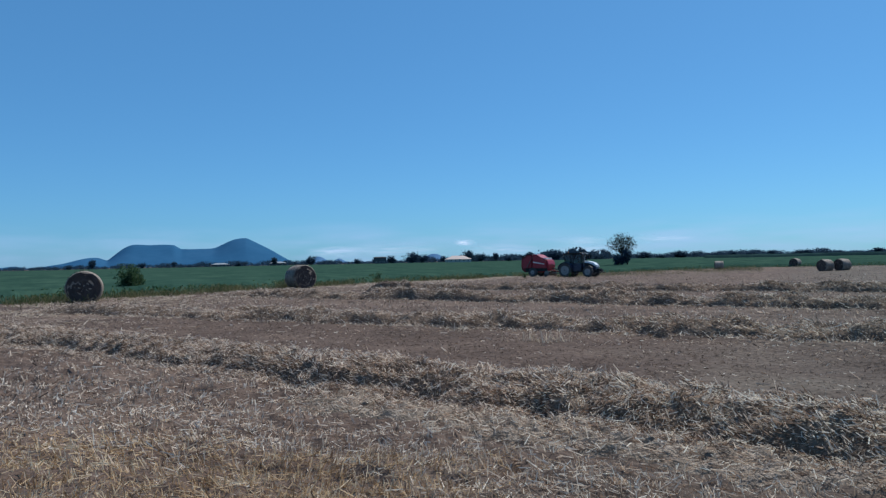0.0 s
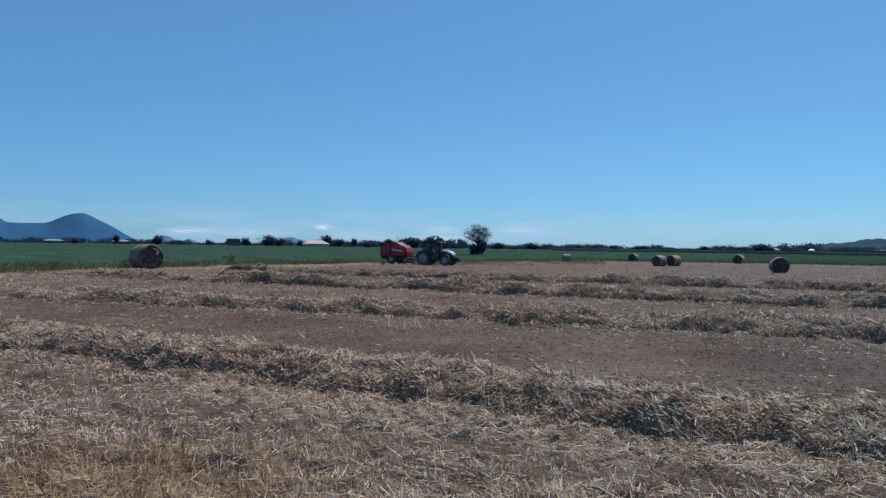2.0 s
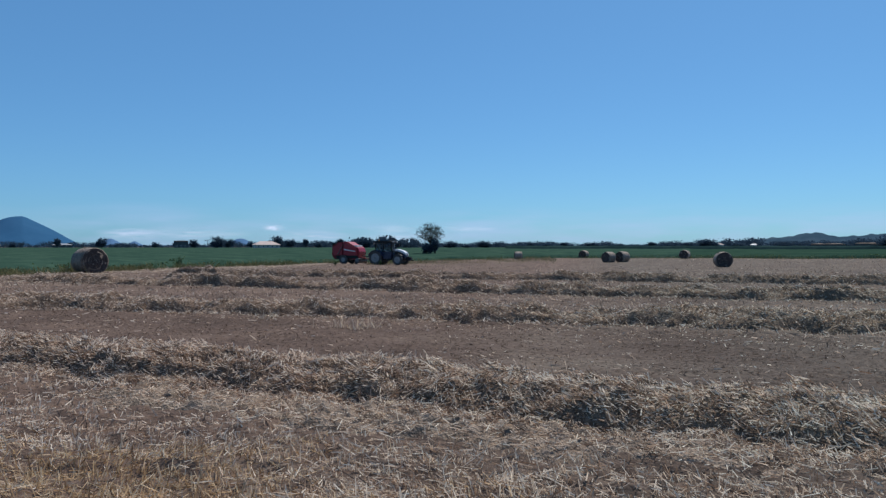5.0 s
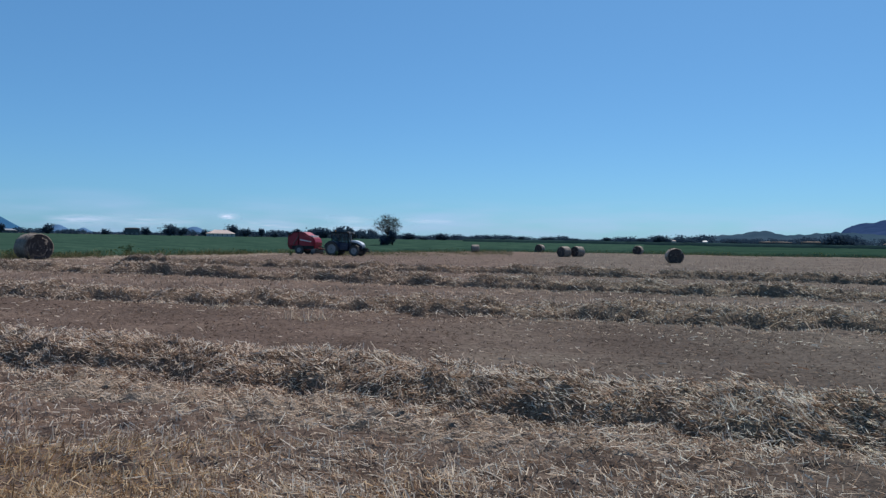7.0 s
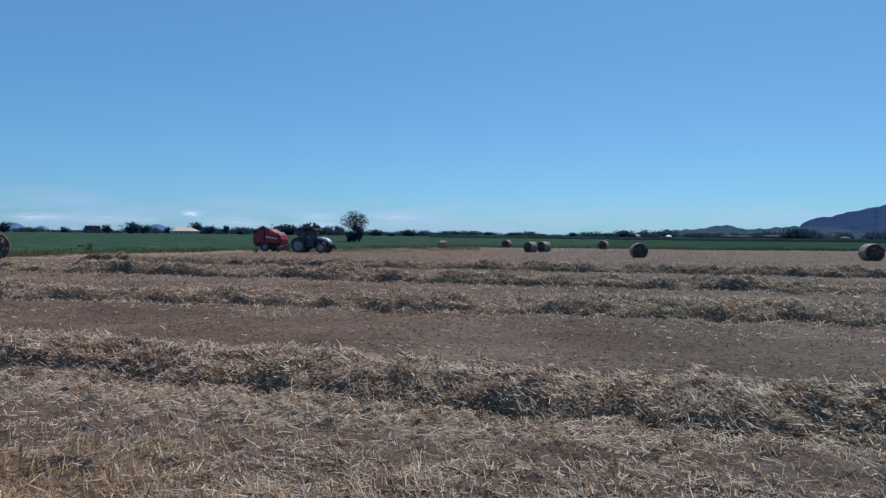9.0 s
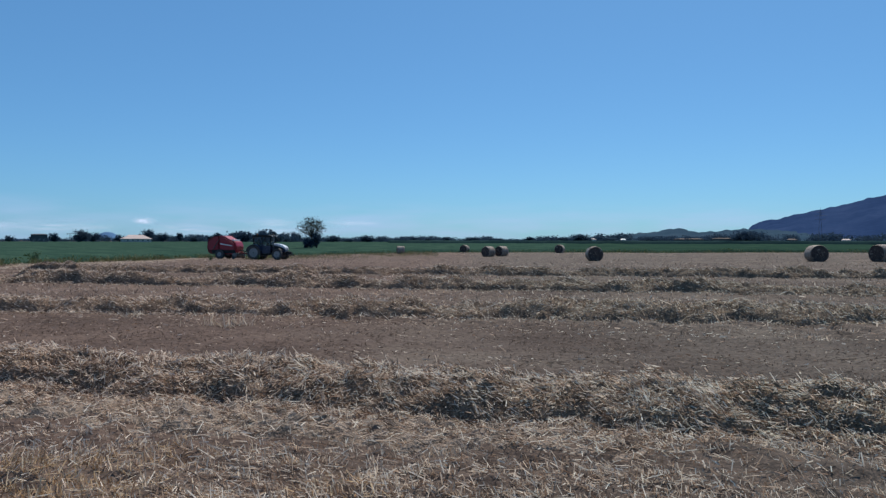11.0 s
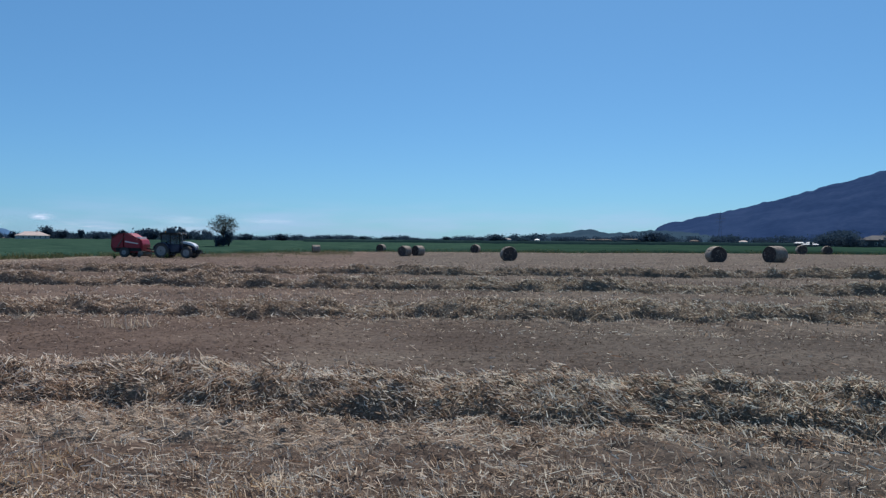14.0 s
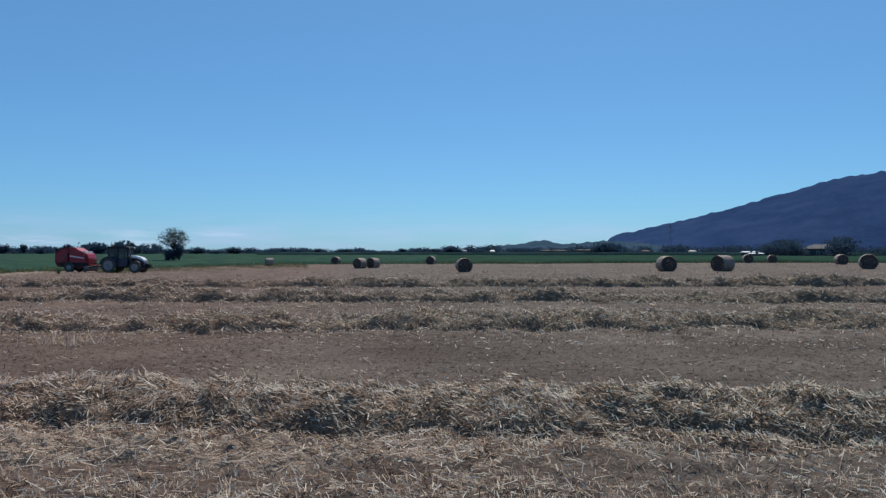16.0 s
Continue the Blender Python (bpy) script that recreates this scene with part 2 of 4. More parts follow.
HAZY_HILL = surface("hazy_hill_slope", [(0.07, 0.14, 0.25), (0.085, 0.16, 0.27)], 0.004, 1.0, 0.2, 0.03, spec=0.0)
littered(STUBBLE, (0.25, 0.180, 0.140), 0.3, 0.65)
littered(SHADED_MOUND, (0.36, 0.265, 0.20), 0.5)
PLOT = surface("dry_plot", [(0.13, 0.11, 0.10), (0.20, 0.165, 0.14)], 0.05, 0.95, 0.4, 0.8, spec=0.0)


# ---- small tools ----
rng = np.random.default_rng(7)
TABLE = rng.random((256, 256))


def rough_map(x, y, cell, shift=0):
    """Smooth random heights between 0 and 1 over the plan."""
    u, v = np.asarray(x, float) / cell + 37.3 + shift, np.asarray(y, float) / cell + 91.7 + shift * 1.7
    i, j = np.floor(u).astype(int), np.floor(v).astype(int)
    a, b = u - i, v - j
    a, b = a * a * (3 - 2 * a), b * b * (3 - 2 * b)
    at = lambda p, q: TABLE[p % 256, q % 256]
    return (at(i, j) * (1 - a) + at(i + 1, j) * a) * (1 - b) + (at(i, j + 1) * (1 - a) + at(i + 1, j + 1) * a) * b


def lift(x, y):
    """The height of the land: flat, with a shallow hollow where the tractor drives."""
    return -0.85 * np.exp(-(((x - 28) / 30) ** 2 + ((y - 100) / 42) ** 2))


def polar(az, d):
    return d * math.sin(radians(az)), d * math.cos(radians(az))


def sheet(name, verts, quads, mats, index=None, smooth=False):
    """A mesh from arrays of corners and four-cornered faces."""
    me = bpy.data.meshes.new(name)
    verts, quads = np.asarray(verts, np.float32), np.asarray(quads, np.int32)
    me.vertices.add(len(verts))
    me.vertices.foreach_set("co", verts.ravel())
    me.loops.add(quads.size)
    me.loops.foreach_set("vertex_index", quads.ravel())
    me.polygons.add(len(quads))
    me.polygons.foreach_set("loop_start", np.arange(0, quads.size, 4, dtype=np.int32))
    if index is not None:
        me.polygons.foreach_set("material_index", np.asarray(index, np.int32))
    if not smooth:
        me.polygons.foreach_set("use_smooth", np.zeros(len(quads), bool))
    me.update(calc_edges=True)
    for m in mats:
        me.materials.append(m)
    return me


def grid_quads(rows, cols, start=0):
    i, j = np.meshgrid(np.arange(rows - 1), np.arange(cols - 1), indexing="ij")
    a = (i * cols + j).ravel() + start
    return np.stack([a, a + cols, a + cols + 1, a + 1], 1)


def stalks(base, way, length, width, sides=2):
    """Folded or three-sided straws: corners and faces."""
    n = len(base)
    way = way / np.linalg.norm(way, axis=1, keepdims=True)
    other = rng.normal(size=(n, 3))
    a = np.cross(way, other)
    a /= np.linalg.norm(a, axis=1, keepdims=True) + 1e-9
    b = np.cross(way, a)
    w = width[:, None] / 2
    top = base + way * length[:, None]
    corners = []
    for end, k in ((base, 1.0), (top, 0.75)):
        for ang in (0, 2.094, 4.189):
            corners.append(end + (a * math.cos(ang) + b * math.sin(ang)) * w * k)
    v = np.stack(corners, 1).reshape(-1, 3)
    o = (np.arange(n) * 6)[:, None]
    q = np.concatenate([o + np.array([[k, (k + 1) % 3, 3 + (k + 1) % 3, 3 + k]]) for k in range(sides)], 1).reshape(-1, 4)
    return v, q


def blades(base, way, length, width, flat=False):
    """Flattened straws and leaf blades, lying flat or turned every way: corners and faces."""
    n = len(base)
    way = way / np.linalg.norm(way, axis=1, keepdims=True)
    a = np.cross(way, rng.normal(size=(n, 3)) * (0.3 if flat else 1.0) + np.array([0, 0, 1.0 if flat else 0.0]))
    a /= np.linalg.norm(a, axis=1, keepdims=True) + 1e-9
    side = a * width[:, None] / 2
    top = base + way * length[:, None]
    v = np.stack([base - side, base + side, top + side * 0.7, top - side * 0.7], 1).reshape(-1, 3)
    return v, np.arange(n * 4).reshape(-1, 4)


def flakes(centre, size, flat=1.0):
    """Small leaf blades turned every way: corners and faces."""
    n = len(centre)
    a = rng.normal(size=(n, 3))
    a /= np.linalg.norm(a, axis=1, keepdims=True)
    b = np.cross(a, rng.normal(size=(n, 3)))
    b /= np.linalg.norm(b, axis=1, keepdims=True)
    s = size[:, None]
    v = np.stack([centre - a * s, centre - b * s * 0.5, centre + a * s, centre + b * s * 0.5], 1).reshape(-1, 3)
    v[:, 2] = v[:, 2] * flat + np.repeat(centre[:, 2], 4) * (1 - flat)
    return v, np.arange(n * 4).reshape(-1, 4)


def joined(pieces):
    """One list of corners, faces and surface numbers from several."""
    v, q, k, o = [], [], [], 0
    for verts, quads, number in pieces:
        v.append(verts)
        q.append(quads + o)
        k.append(np.full(len(quads), number))
        o += len(verts)
    return np.concatenate(v), np.concatenate(q), np.concatenate(k)


def part(name, bm, material, parent, label="", smooth=False):
    me = bpy.data.meshes.new(name)
    bm.normal_update()
    if smooth:
        for f in bm.faces:
            f.smooth = True
    bm.to_mesh(me)
    bm.free()
    me.materials.append(material)
    ob = new(name, me)
    ob.parent = parent
    return tagged(ob, label)


def thing(name, m, label, category, group="", kind=""):
    ob = new(name)
    ob.matrix_world = m
    return tagged(ob, label, category, group, kind)


def block(bm, x0, x1, y0, y1, z0, z1, bevel=0.0, m=None):
    g = bmesh.ops.create_cube(bm, size=1)["verts"]
    bmesh.ops.transform(bm, verts=g, matrix=(m or Matrix()) @ Matrix.Translation(((x0 + x1) / 2, (y0 + y1) / 2, (z0 + z1) / 2))
                        @ Matrix.Diagonal((x1 - x0, y1 - y0, z1 - z0, 1)))
    if bevel:
        bmesh.ops.bevel(bm, geom=list({e for v in g for e in v.link_edges}), offset=bevel, segments=2, affect="EDGES", clamp_overlap=True)
    return bm


def rod(bm, p, q, r, r2=None, seg=10):
    p, q = Vector(p), Vector(q)
    turn = (q - p).to_track_quat("Z", "Y").to_matrix().to_4x4()
    bmesh.ops.create_cone(bm, cap_ends=True, segments=seg, radius1=r, radius2=r if r2 is None else r2, depth=(q - p).length,
                          matrix=Matrix.Translation((p + q) / 2) @ turn)
    return bm


def slab(bm, outline, y0, y1, bevel=0.0):
    """A plate with the given outline in x and z, from y0 to y1."""
    a = [bm.verts.new((x, y0, z)) for x, z in outline]
    b = [bm.verts.new((x, y1, z)) for x, z in outline]
    bm.faces.new(a)
    bm.faces.new(b[::-1])
    n = len(a)
    for i in range(n):
        bm.faces.new((a[(i + 1) % n], a[i], b[i], b[(i + 1) % n]))
    bmesh.ops.recalc_face_normals(bm, faces=bm.faces[:])
    if bevel:
        bmesh.ops.bevel(bm, geom=bm.edges[:], offset=bevel, segments=2, affect="EDGES", clamp_overlap=True)
    return bm


def turned(bm, profile, seg=40):
    """A body turned about the y axis from pairs of radius and y."""
    rings = [[bm.verts.new((r * math.cos(2 * math.pi * i / seg), y, r * math.sin(2 * math.pi * i / seg))) for i in range(seg)] for r, y in profile]
    for a, b in zip(rings, rings[1:]):
        for i in range(seg):
            bm.faces.new((a[i], a[(i + 1) % seg], b[(i + 1) % seg], b[i]))
    bm.faces.new(rings[0][::-1])
    bm.faces.new(rings[-1])
    bmesh.ops.recalc_face_normals(bm, faces=bm.faces[:])
    return bm


# ---- the land ----
def soil(x, y):
    """The land with its clods and wheel-pressed dents, flatter on the trodden strip."""
    p = (np.asarray(y, float) + 0.785 * np.asarray(x, float) - 9.1) / 1.271
    flat = 1 - 0.65 * np.exp(-((p - 4.0) / 2.6) ** 6)
    return lift(x, y) + flat * ((rough_map(x, y, 0.9) - 0.5) * 0.08 + (rough_map(x, y, 0.35, 5) - 0.5) * 0.08 + (rough_map(x, y, 0.17, 8) - 0.5) * 0.075)


def land():
    ring = np.concatenate([[0.0], np.geomspace(0.8, 3.0, 16)[:-1], np.geomspace(3.0, 24, 340)[:-1], np.geomspace(24, 70, 80), np.geomspace(75, 4800, 50)])
    turn = np.radians(np.concatenate([np.arange(-180, -48, 3.0), np.arange(-48, 84, 0.45), np.arange(84, 180.1, 3.0)]))
    turn[-1] = math.pi
    r, a = np.meshgrid(ring, turn, indexing="ij")
    x, y = r * np.sin(a), r * np.cos(a)
    z = lift(x, y) + (soil(x, y) - lift(x, y)) * np.clip((70 - r) / 30, 0, 1)
    v = np.stack([x, y, z], -1).reshape(-1, 3)
    me = sheet("ground", v, grid_quads(len(ring), len(turn))[:, ::-1], [STUBBLE])
    tagged(new("ground", me), "brown harvested field with short dry stubble", "field", kind="structure")


land()


# The border of the harvested field: a line on the far side, and a slanting one beside the headland.
def border(az):
    """Distance from the eye to the green crop in that direction."""
    return np.interp(az, [-80, -31, -21, -11, -5, 0, 3, 5, 8, 12, 15, 22, 30, 42, 62, 80, 100], [36, 40, 45, 54, 61, 69, 77, 91, 103, 114, 121, 127, 119, 108, 128, 140, 150])


def crop(name, az0, az1, inner, outer, height, surface_of, label, ripple):
    az = np.linspace(az0, az1, 320)
    steps = np.concatenate([[0, 0.002, 0.006], np.geomspace(0.012, 1, 60)])
    first = inner(az) + (rough_map(az, az * 0, 0.35) - 0.5) * 1.6
    r = first[None] + (outer - first[None]) * steps[:, None]
    a = np.radians(az)[None] + 0 * r
    x, y = r * np.sin(a), r * np.cos(a)
    up = np.clip((r - first[None]) / 0.8, 0, 1) ** 0.5 * height
    z = lift(x, y) + up * (1 + ripple * (rough_map(x, y, 2.2) - 0.5) + ripple * (rough_map(x, y, 9) - 0.5)) - 0.02 * (up == 0)
    me = sheet(name, np.stack([x, y, z], -1).reshape(-1, 3), grid_quads(len(steps), len(az))[:, ::-1], [surface_of], smooth=True)
    tagged(new(name, me), label, "crop", kind="stuff")


crop("crop_field", -80, 34, border, 700, 0.5, CROP, "low dense green crop growing beyond the stubble", 0.45)
crop("crop_field", 34, 100, border, 330, 0.42, CROP_LIGHT, "bright green low crop strip beside the stubble", 0.5)
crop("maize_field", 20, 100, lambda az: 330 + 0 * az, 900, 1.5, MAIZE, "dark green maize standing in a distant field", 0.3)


def crop_edge():
    """Leaves and dry weeds along the border of the crop."""
    n = 16000
    az = rng.uniform(-45, 75, n)
    d = border(az) + rng.normal(1.2, 1.3, n)
    a = np.radians(az)
    x, y = d * np.sin(a), d * np.cos(a)
    tall = 0.25 + 0.35 * rough_map(x, y, 2.5)
    z = lift(x, y) + rng.uniform(0.02, 1, n) * tall
    v, q = flakes(np.stack([x, y, z], 1), rng.uniform(0.05, 0.13, n))
    tagged(new("crop_edge_leaves", sheet("crop_edge_leaves", v, q, [CROP_LEAF])), "ragged green crop leaves along the stubble border", "crop", kind="stuff")
    n = 22000
    az = np.concatenate([rng.uniform(-45, 12, n - 9000), rng.uniform(9, 24, 5000), rng.uniform(12, 75, 4000)])
    d = border(az) + rng.normal(-1.6, 1.5, n) * np.where((az > 9) & (az < 24), 5.0, 1.0)
    a = np.radians(az)
    x, y = d * np.sin(a), d * np.cos(a)
    keep = rough_map(x, y, 3.0, 3) > 0.35
    x, y = x[keep], y[keep]
    n = len(x)
    way = np.stack([rng.normal(0, 0.45, n), rng.normal(0, 0.45, n), np.ones(n)], 1)
    v, q = stalks(np.stack([x, y, lift(x, y)], 1), way, rng.uniform(0.12, 0.5, n) * (0.5 + rough_map(x, y, 2.0)), rng.uniform(0.012, 0.03, n))
    tagged(new("margin_grass", sheet("margin_grass", v, q, [MARGIN])), "pale dry grass and weeds on the field margin", "grass", kind="stuff")


crop_edge()


# ---- straw ----
# Windrows: slope and height of the centre line in plan, first and last x, half width, height.
ROWS = [(-0.785, 9.1, -15, 11, 0.82, 0.325), (-0.61, 18.4, -16, 34, 1.0, 0.31), (-0.74, 30.0, -12, 36, 0.85, 0.37), (-0.66, 42.0, -4.5, 52, 0.9, 0.42)]


def row_frame(row):
    slope, y0, xa, xb, half, tall = row
    k = math.hypot(1, slope)
    u = np.array([1 / k, slope / k])
    return u, np.array([-u[1], u[0]]), np.array([0, y0]), xa * k, xb * k


def row_height(row, s, c, seed):
    """A raked row: a steep ragged face towards the stand, a loose crest, a long slope behind."""
    half, tall = row[4], row[5]
    face = half * (0.58 + 0.45 * rough_map(s, s * 0, 1.3, seed) + 0.3 * (rough_map(s, s * 0, 0.42, seed + 6) - 0.5))
    back = half * (0.85 + 0.35 * rough_map(s, s * 0, 2.0, seed + 3))
    t = np.clip(-c / face, 0, 1)
    near = seed < 20
    drop = 0.4 if near else 0.42
    body = np.where(c < 0, 1 - (1 - drop) * t ** 2 - drop * t ** 6, 1 - np.clip(c / back, 0, 1) ** 2)
    heap = 0.18 * (rough_map(s / 1.5, c, 1.0, seed + 1) - 0.5) if near else 0.42 * (rough_map(s / 1.5, c, 1.3, seed + 1) - 0.5) + 0.36 * (rough_map(s, s * 0, 4.0, seed + 5) - 0.5)
    lump = 0.80 + heap + (0.2 + 0.35 * t if near else 0.7) * (rough_map(s / 1.3, c, 0.3 if near else 0.5, seed + 2) - 0.5) + 0.3 * (rough_map(s, c, 0.13 if near else 0.2, seed + 4) - 0.5)
    return body * tall * np.maximum(lump, 0.2)


def windrow(row, seed, per_metre, size, green, dark_share, label):
    u, nrm, o, sa, sb = row_frame(row)
    s = np.arange(sa, sb, 0.07 if seed < 20 else 0.11)
    c = np.linspace(-row[4] * 1.25, row[4] * 1.3, 44 if seed < 20 else 38)
    S, C = np.meshgrid(s, c, indexing="ij")
    start = 3.0 if seed < 40 else 0.7
    fade = np.clip((S - sa) / start, 0, 1) * np.clip((sb - S) / 3.0, 0, 1)
    H = row_height(row, S, C, seed) * fade
    X, Y = o[0] + u[0] * S + nrm[0] * C, o[1] + u[1] * S + nrm[1] * C
    Z = soil(X, Y) + H - np.where(H <= 0, 0.06, 0.0)
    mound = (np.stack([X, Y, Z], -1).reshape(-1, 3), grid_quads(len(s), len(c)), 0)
    n = int((sb - sa) * per_metre)
    ss = rng.uniform(sa, sb, n)
    cc = np.where(rng.random(n) < 0.75, rng.uniform(-1.05, 0.7, n), rng.normal(-0.2, 0.75, n).clip(-2.0, 1.5) * (1.0 if seed < 20 else 0.7)) * row[4]
    f = np.clip((ss - sa) / start, 0, 1) * np.clip((sb - ss) / 3.0, 0, 1)
    h = row_height(row, ss, cc, seed) * f
    x, y = o[0] + u[0] * ss + nrm[0] * cc, o[1] + u[1] * ss + nrm[1] * cc
    long = rng.random(n) < 0.06
    length = rng.gamma(4, 0.0165, n).clip(0.025, 0.17) * np.where(long, 1.8, 1.0) * size
    # straws lie in combed swirls, with a few standing up from the crest
    swirl = 5.0 * rough_map(x, y, 0.55, seed + 7) + rng.normal(0, 0.75, n)
    up = np.where(rng.random(n) < 0.2, rng.normal(0.8, 0.5, n), rng.normal(0.15, 0.38, n))
    way = np.stack([np.cos(swirl), np.sin(swirl), up], 1)
    way /= np.linalg.norm(way, axis=1, keepdims=True)
    base = np.stack([x, y, soil(x, y) + h + rng.normal(0.006, 0.02, n)], 1) - way * length[:, None] * 0.35
    v, q = blades(base, way, length, (rng.uniform(0.0045, 0.0125, n) if seed < 20 else rng.uniform(0.008, 0.018, n)) * size)
    verts, quads, number = joined([mound, (v, q, 1)])
    along = (ss - sa) / (sb - sa) + rng.normal(0, 0.12, n)
    kind = np.where(along > green, 2, 1)
    kind[rng.random(n) < dark_share * (0.5 + rough_map(x, y, 0.8, seed + 9))] = 3
    number[len(mound[1]):] = kind
    tagged(new("windrow", sheet("windrow", verts, quads, [SHADED_MOUND, STRAW, CUT_GREEN, DARK_STRAW], number)), label, "straw row", "windrows", "stuff")


windrow(ROWS[0], 11, 5200, 1.0, 0.86, 0.25, "tangled grey-brown straw windrow with shaded hollows on stubble")
windrow(ROWS[1], 23, 1500, 1.05, 0.5, 0.45, "broad flattened straw windrow lying across the stubble")
windrow(ROWS[2], 35, 950, 1.25, 0.5, 0.5, "long low straw windrow further across the field")
windrow(ROWS[3], 47, 700, 1.5, 0.5, 0.7, "distant dark straw windrow beside the baled ground")


def row_offset(x, y):
    """How far a place lies beyond the nearest windrow's centre line."""
    best = np.full(np.shape(x), 99.0)
    for row in ROWS:
        u, nrm, o, sa, sb = row_frame(row)
        best = np.minimum(best, np.abs((x - o[0]) * nrm[0] + (y - o[1]) * nrm[1]) - row[4])
    return best


def scatter(n, near, far, power):
    """Places on the field in front of the camera's stand, thinning with distance."""
    d = near * (far / near) ** (rng.random(n) ** power) * np.exp(rng.normal(0, 0.12, n))
    a = np.radians(rng.uniform(-42, 78, n) + rng.normal(0, 4.0, n))
    return d * np.sin(a), d * np.cos(a), d


def past_first(x, y):
    """Distance beyond the first windrow's centre line."""
    return (y + 0.785 * x - 9.1) / 1.271


def wheel_bands(p, x, y):
    """Straw cover beside the first windrow: pressed bare tracks and thicker bands along it."""
    p = p + 0.5 * (rough_map(x, y, 2.0, 50) - 0.5)
    bare = np.exp(-((p + 1.6) / 0.65) ** 2) * 0.8 + np.exp(-((p + 4.6) / 0.35) ** 2) * 0.4 - np.exp(-((p + 3.0) / 0.3) ** 2) * 0.6
    s = (x - 0.785 * (y - 9.1)) / 1.271
    print_of_tyre = (s > -1.2) & (s < 6.2) & (p > -1.85) & (p < -0.8)
    return np.where(p > 0, 1.0, 1.1 - bare) * np.where(print_of_tyre, 0.8, 1.0)


def golden(x, y, d):
    """Share of golden stalks: an uncut tuft of stubble beside the stand."""
    az = np.degrees(np.arctan2(x, y))
    return 0.9 * np.clip((9.0 - 0.1 * (az + 31) - d + 2.6 * (rough_map(x, y, 0.9, 40) - 0.5)) / 1.8, 0, 1)


def stubble():
    # standing stubble in drilled rows that run with the windrows
    x, y, d = scatter(222000, 1.9, 34, 1.15)
    first = past_first(x, y)
    drill = np.where(d < 12, 0.09 * (np.round(first / 0.15) * 0.15 - first) / 0.15, 0)
    x, y = x + 0.618 * drill, y + 0.786 * drill
    strip = (first > 1.0) & (first < 7)
    keep = rng.random(len(x)) < np.where(strip, 0.13, np.where(d > 13, 0.35, 1.0)) * (0.22 + 0.6 * rough_map(x, y, 0.7, 9) + 0.75 * (rough_map(x, y, 0.16, 6) > 0.47)) * wheel_bands(first, x, y)
    x, y, d, strip = x[keep], y[keep], d[keep], strip[keep]
    n = len(x)
    grow = np.clip(d / 8, 0.7, 2.2)
    lean = np.where(rng.random(n) < 0.45, 0.35, 1.4)
    bend = 4.5 * rough_map(x, y, 0.8, 60)
    way = np.stack([(np.cos(bend) * 0.7 + rng.normal(0.1, 0.8, n)) * lean, (np.sin(bend) * 0.7 + rng.normal(0, 0.8, n)) * lean, np.ones(n)], 1)
    gold = golden(x, y, d)
    length = rng.gamma(5, 0.0115, n).clip(0.02, 0.13) * (1 + 0.35 * gold) * np.where(strip, 0.6, 1.0)
    v, q = blades(np.stack([x, y, soil(x, y) - 0.01], 1), way, length, rng.uniform(0.005, 0.0145, n) * grow * np.where(strip, 0.5, 1.0))
    pick = rng.random(n)
    kind = np.where(rng.random(n) < gold, 1, np.where(pick < 0.2, 2, np.where(pick < np.where(d < 9, 0.35, 0.6), 3, 0)))
    kind[strip & (rng.random(n) < 0.88)] = 4
    tagged(new("stubble", sheet("stubble", v, q, [STUBBLE_STALK, GOLDEN, HEADLAND, DARK_STRAW, TRODDEN], kind)), "short pale cut straw stubble standing in brown soil", "stubble", kind="stuff")
    # broken straw that fell from the rake
    x, y, d = scatter(172000, 1.9, 60, 1.1)
    first = past_first(x, y)
    strip = (first > 0.9) & (first < 7)
    keep = rng.random(len(x)) < np.where(strip, 0.06, np.where((d > 13) & (row_offset(x, y) > 0.1), 0.12, 1.0)) * (0.2 + 0.8 * rough_map(x, y, 0.8, 14) + 0.6 * (rough_map(x, y, 0.19, 15) > 0.5)) * wheel_bands(first, x, y)
    x, y, d = x[keep], y[keep], d[keep]
    n = len(x)
    swirl = 5.0 * rough_map(x, y, 0.6, 66) + rng.normal(0, 0.9, n)
    way = np.stack([np.cos(swirl), np.sin(swirl), rng.normal(0.08, 0.22, n)], 1)
    grow = np.clip(d / 8, 0.7, 2.6)
    v, q = blades(np.stack([x, y, soil(x, y) + rng.uniform(0.0, 0.045, n)], 1), way, rng.gamma(3, 0.022, n).clip(0.02, 0.2) * np.clip(d / 16, 1, 1.3), rng.uniform(0.005, 0.013, n) * grow)
    kind = np.where(rng.random(n) < golden(x, y, d), 1, np.where(rng.random(n) < np.where(d < 9, 0.15, 0.45), 2, 0))
    tagged(new("loose_straw", sheet("loose_straw", v, q, [STRAW, GOLDEN, DARK_STRAW], kind)), "loose broken straw strewn over the stubble", "straw", kind="stuff")
    # brown trodden strip behind the first windrow
    n = 85000
    s, p = rng.uniform(-16, 22, n), rng.uniform(0.9, 7.0, n)
    x, y = (s + 0.785 * p) / 1.271, 9.1 + (p - 0.785 * s) / 1.271
    keep = rng.random(n) < 0.25 + 0.9 * rough_map(s / 3.0, p, 0.35, 71)
    x, y = x[keep], y[keep]
    n = len(x)
    way = np.stack([rng.normal(0.6, 1, n), rng.normal(-0.45, 1, n), rng.normal(0.08, 0.14, n)], 1)
    v, q = blades(np.stack([x, y, soil(x, y) + rng.uniform(-0.004, 0.006, n)], 1), way, rng.gamma(3, 0.014, n).clip(0.015, 0.09), rng.uniform(0.007, 0.018, n), True)
    kind = np.where(rng.random(n) < 0.02 + 0.10 * (rough_map(s[keep] / 2.5, p[keep], 0.8, 75) > 0.7) + 0.25 * (p[keep] > 5.6), 1, 0)
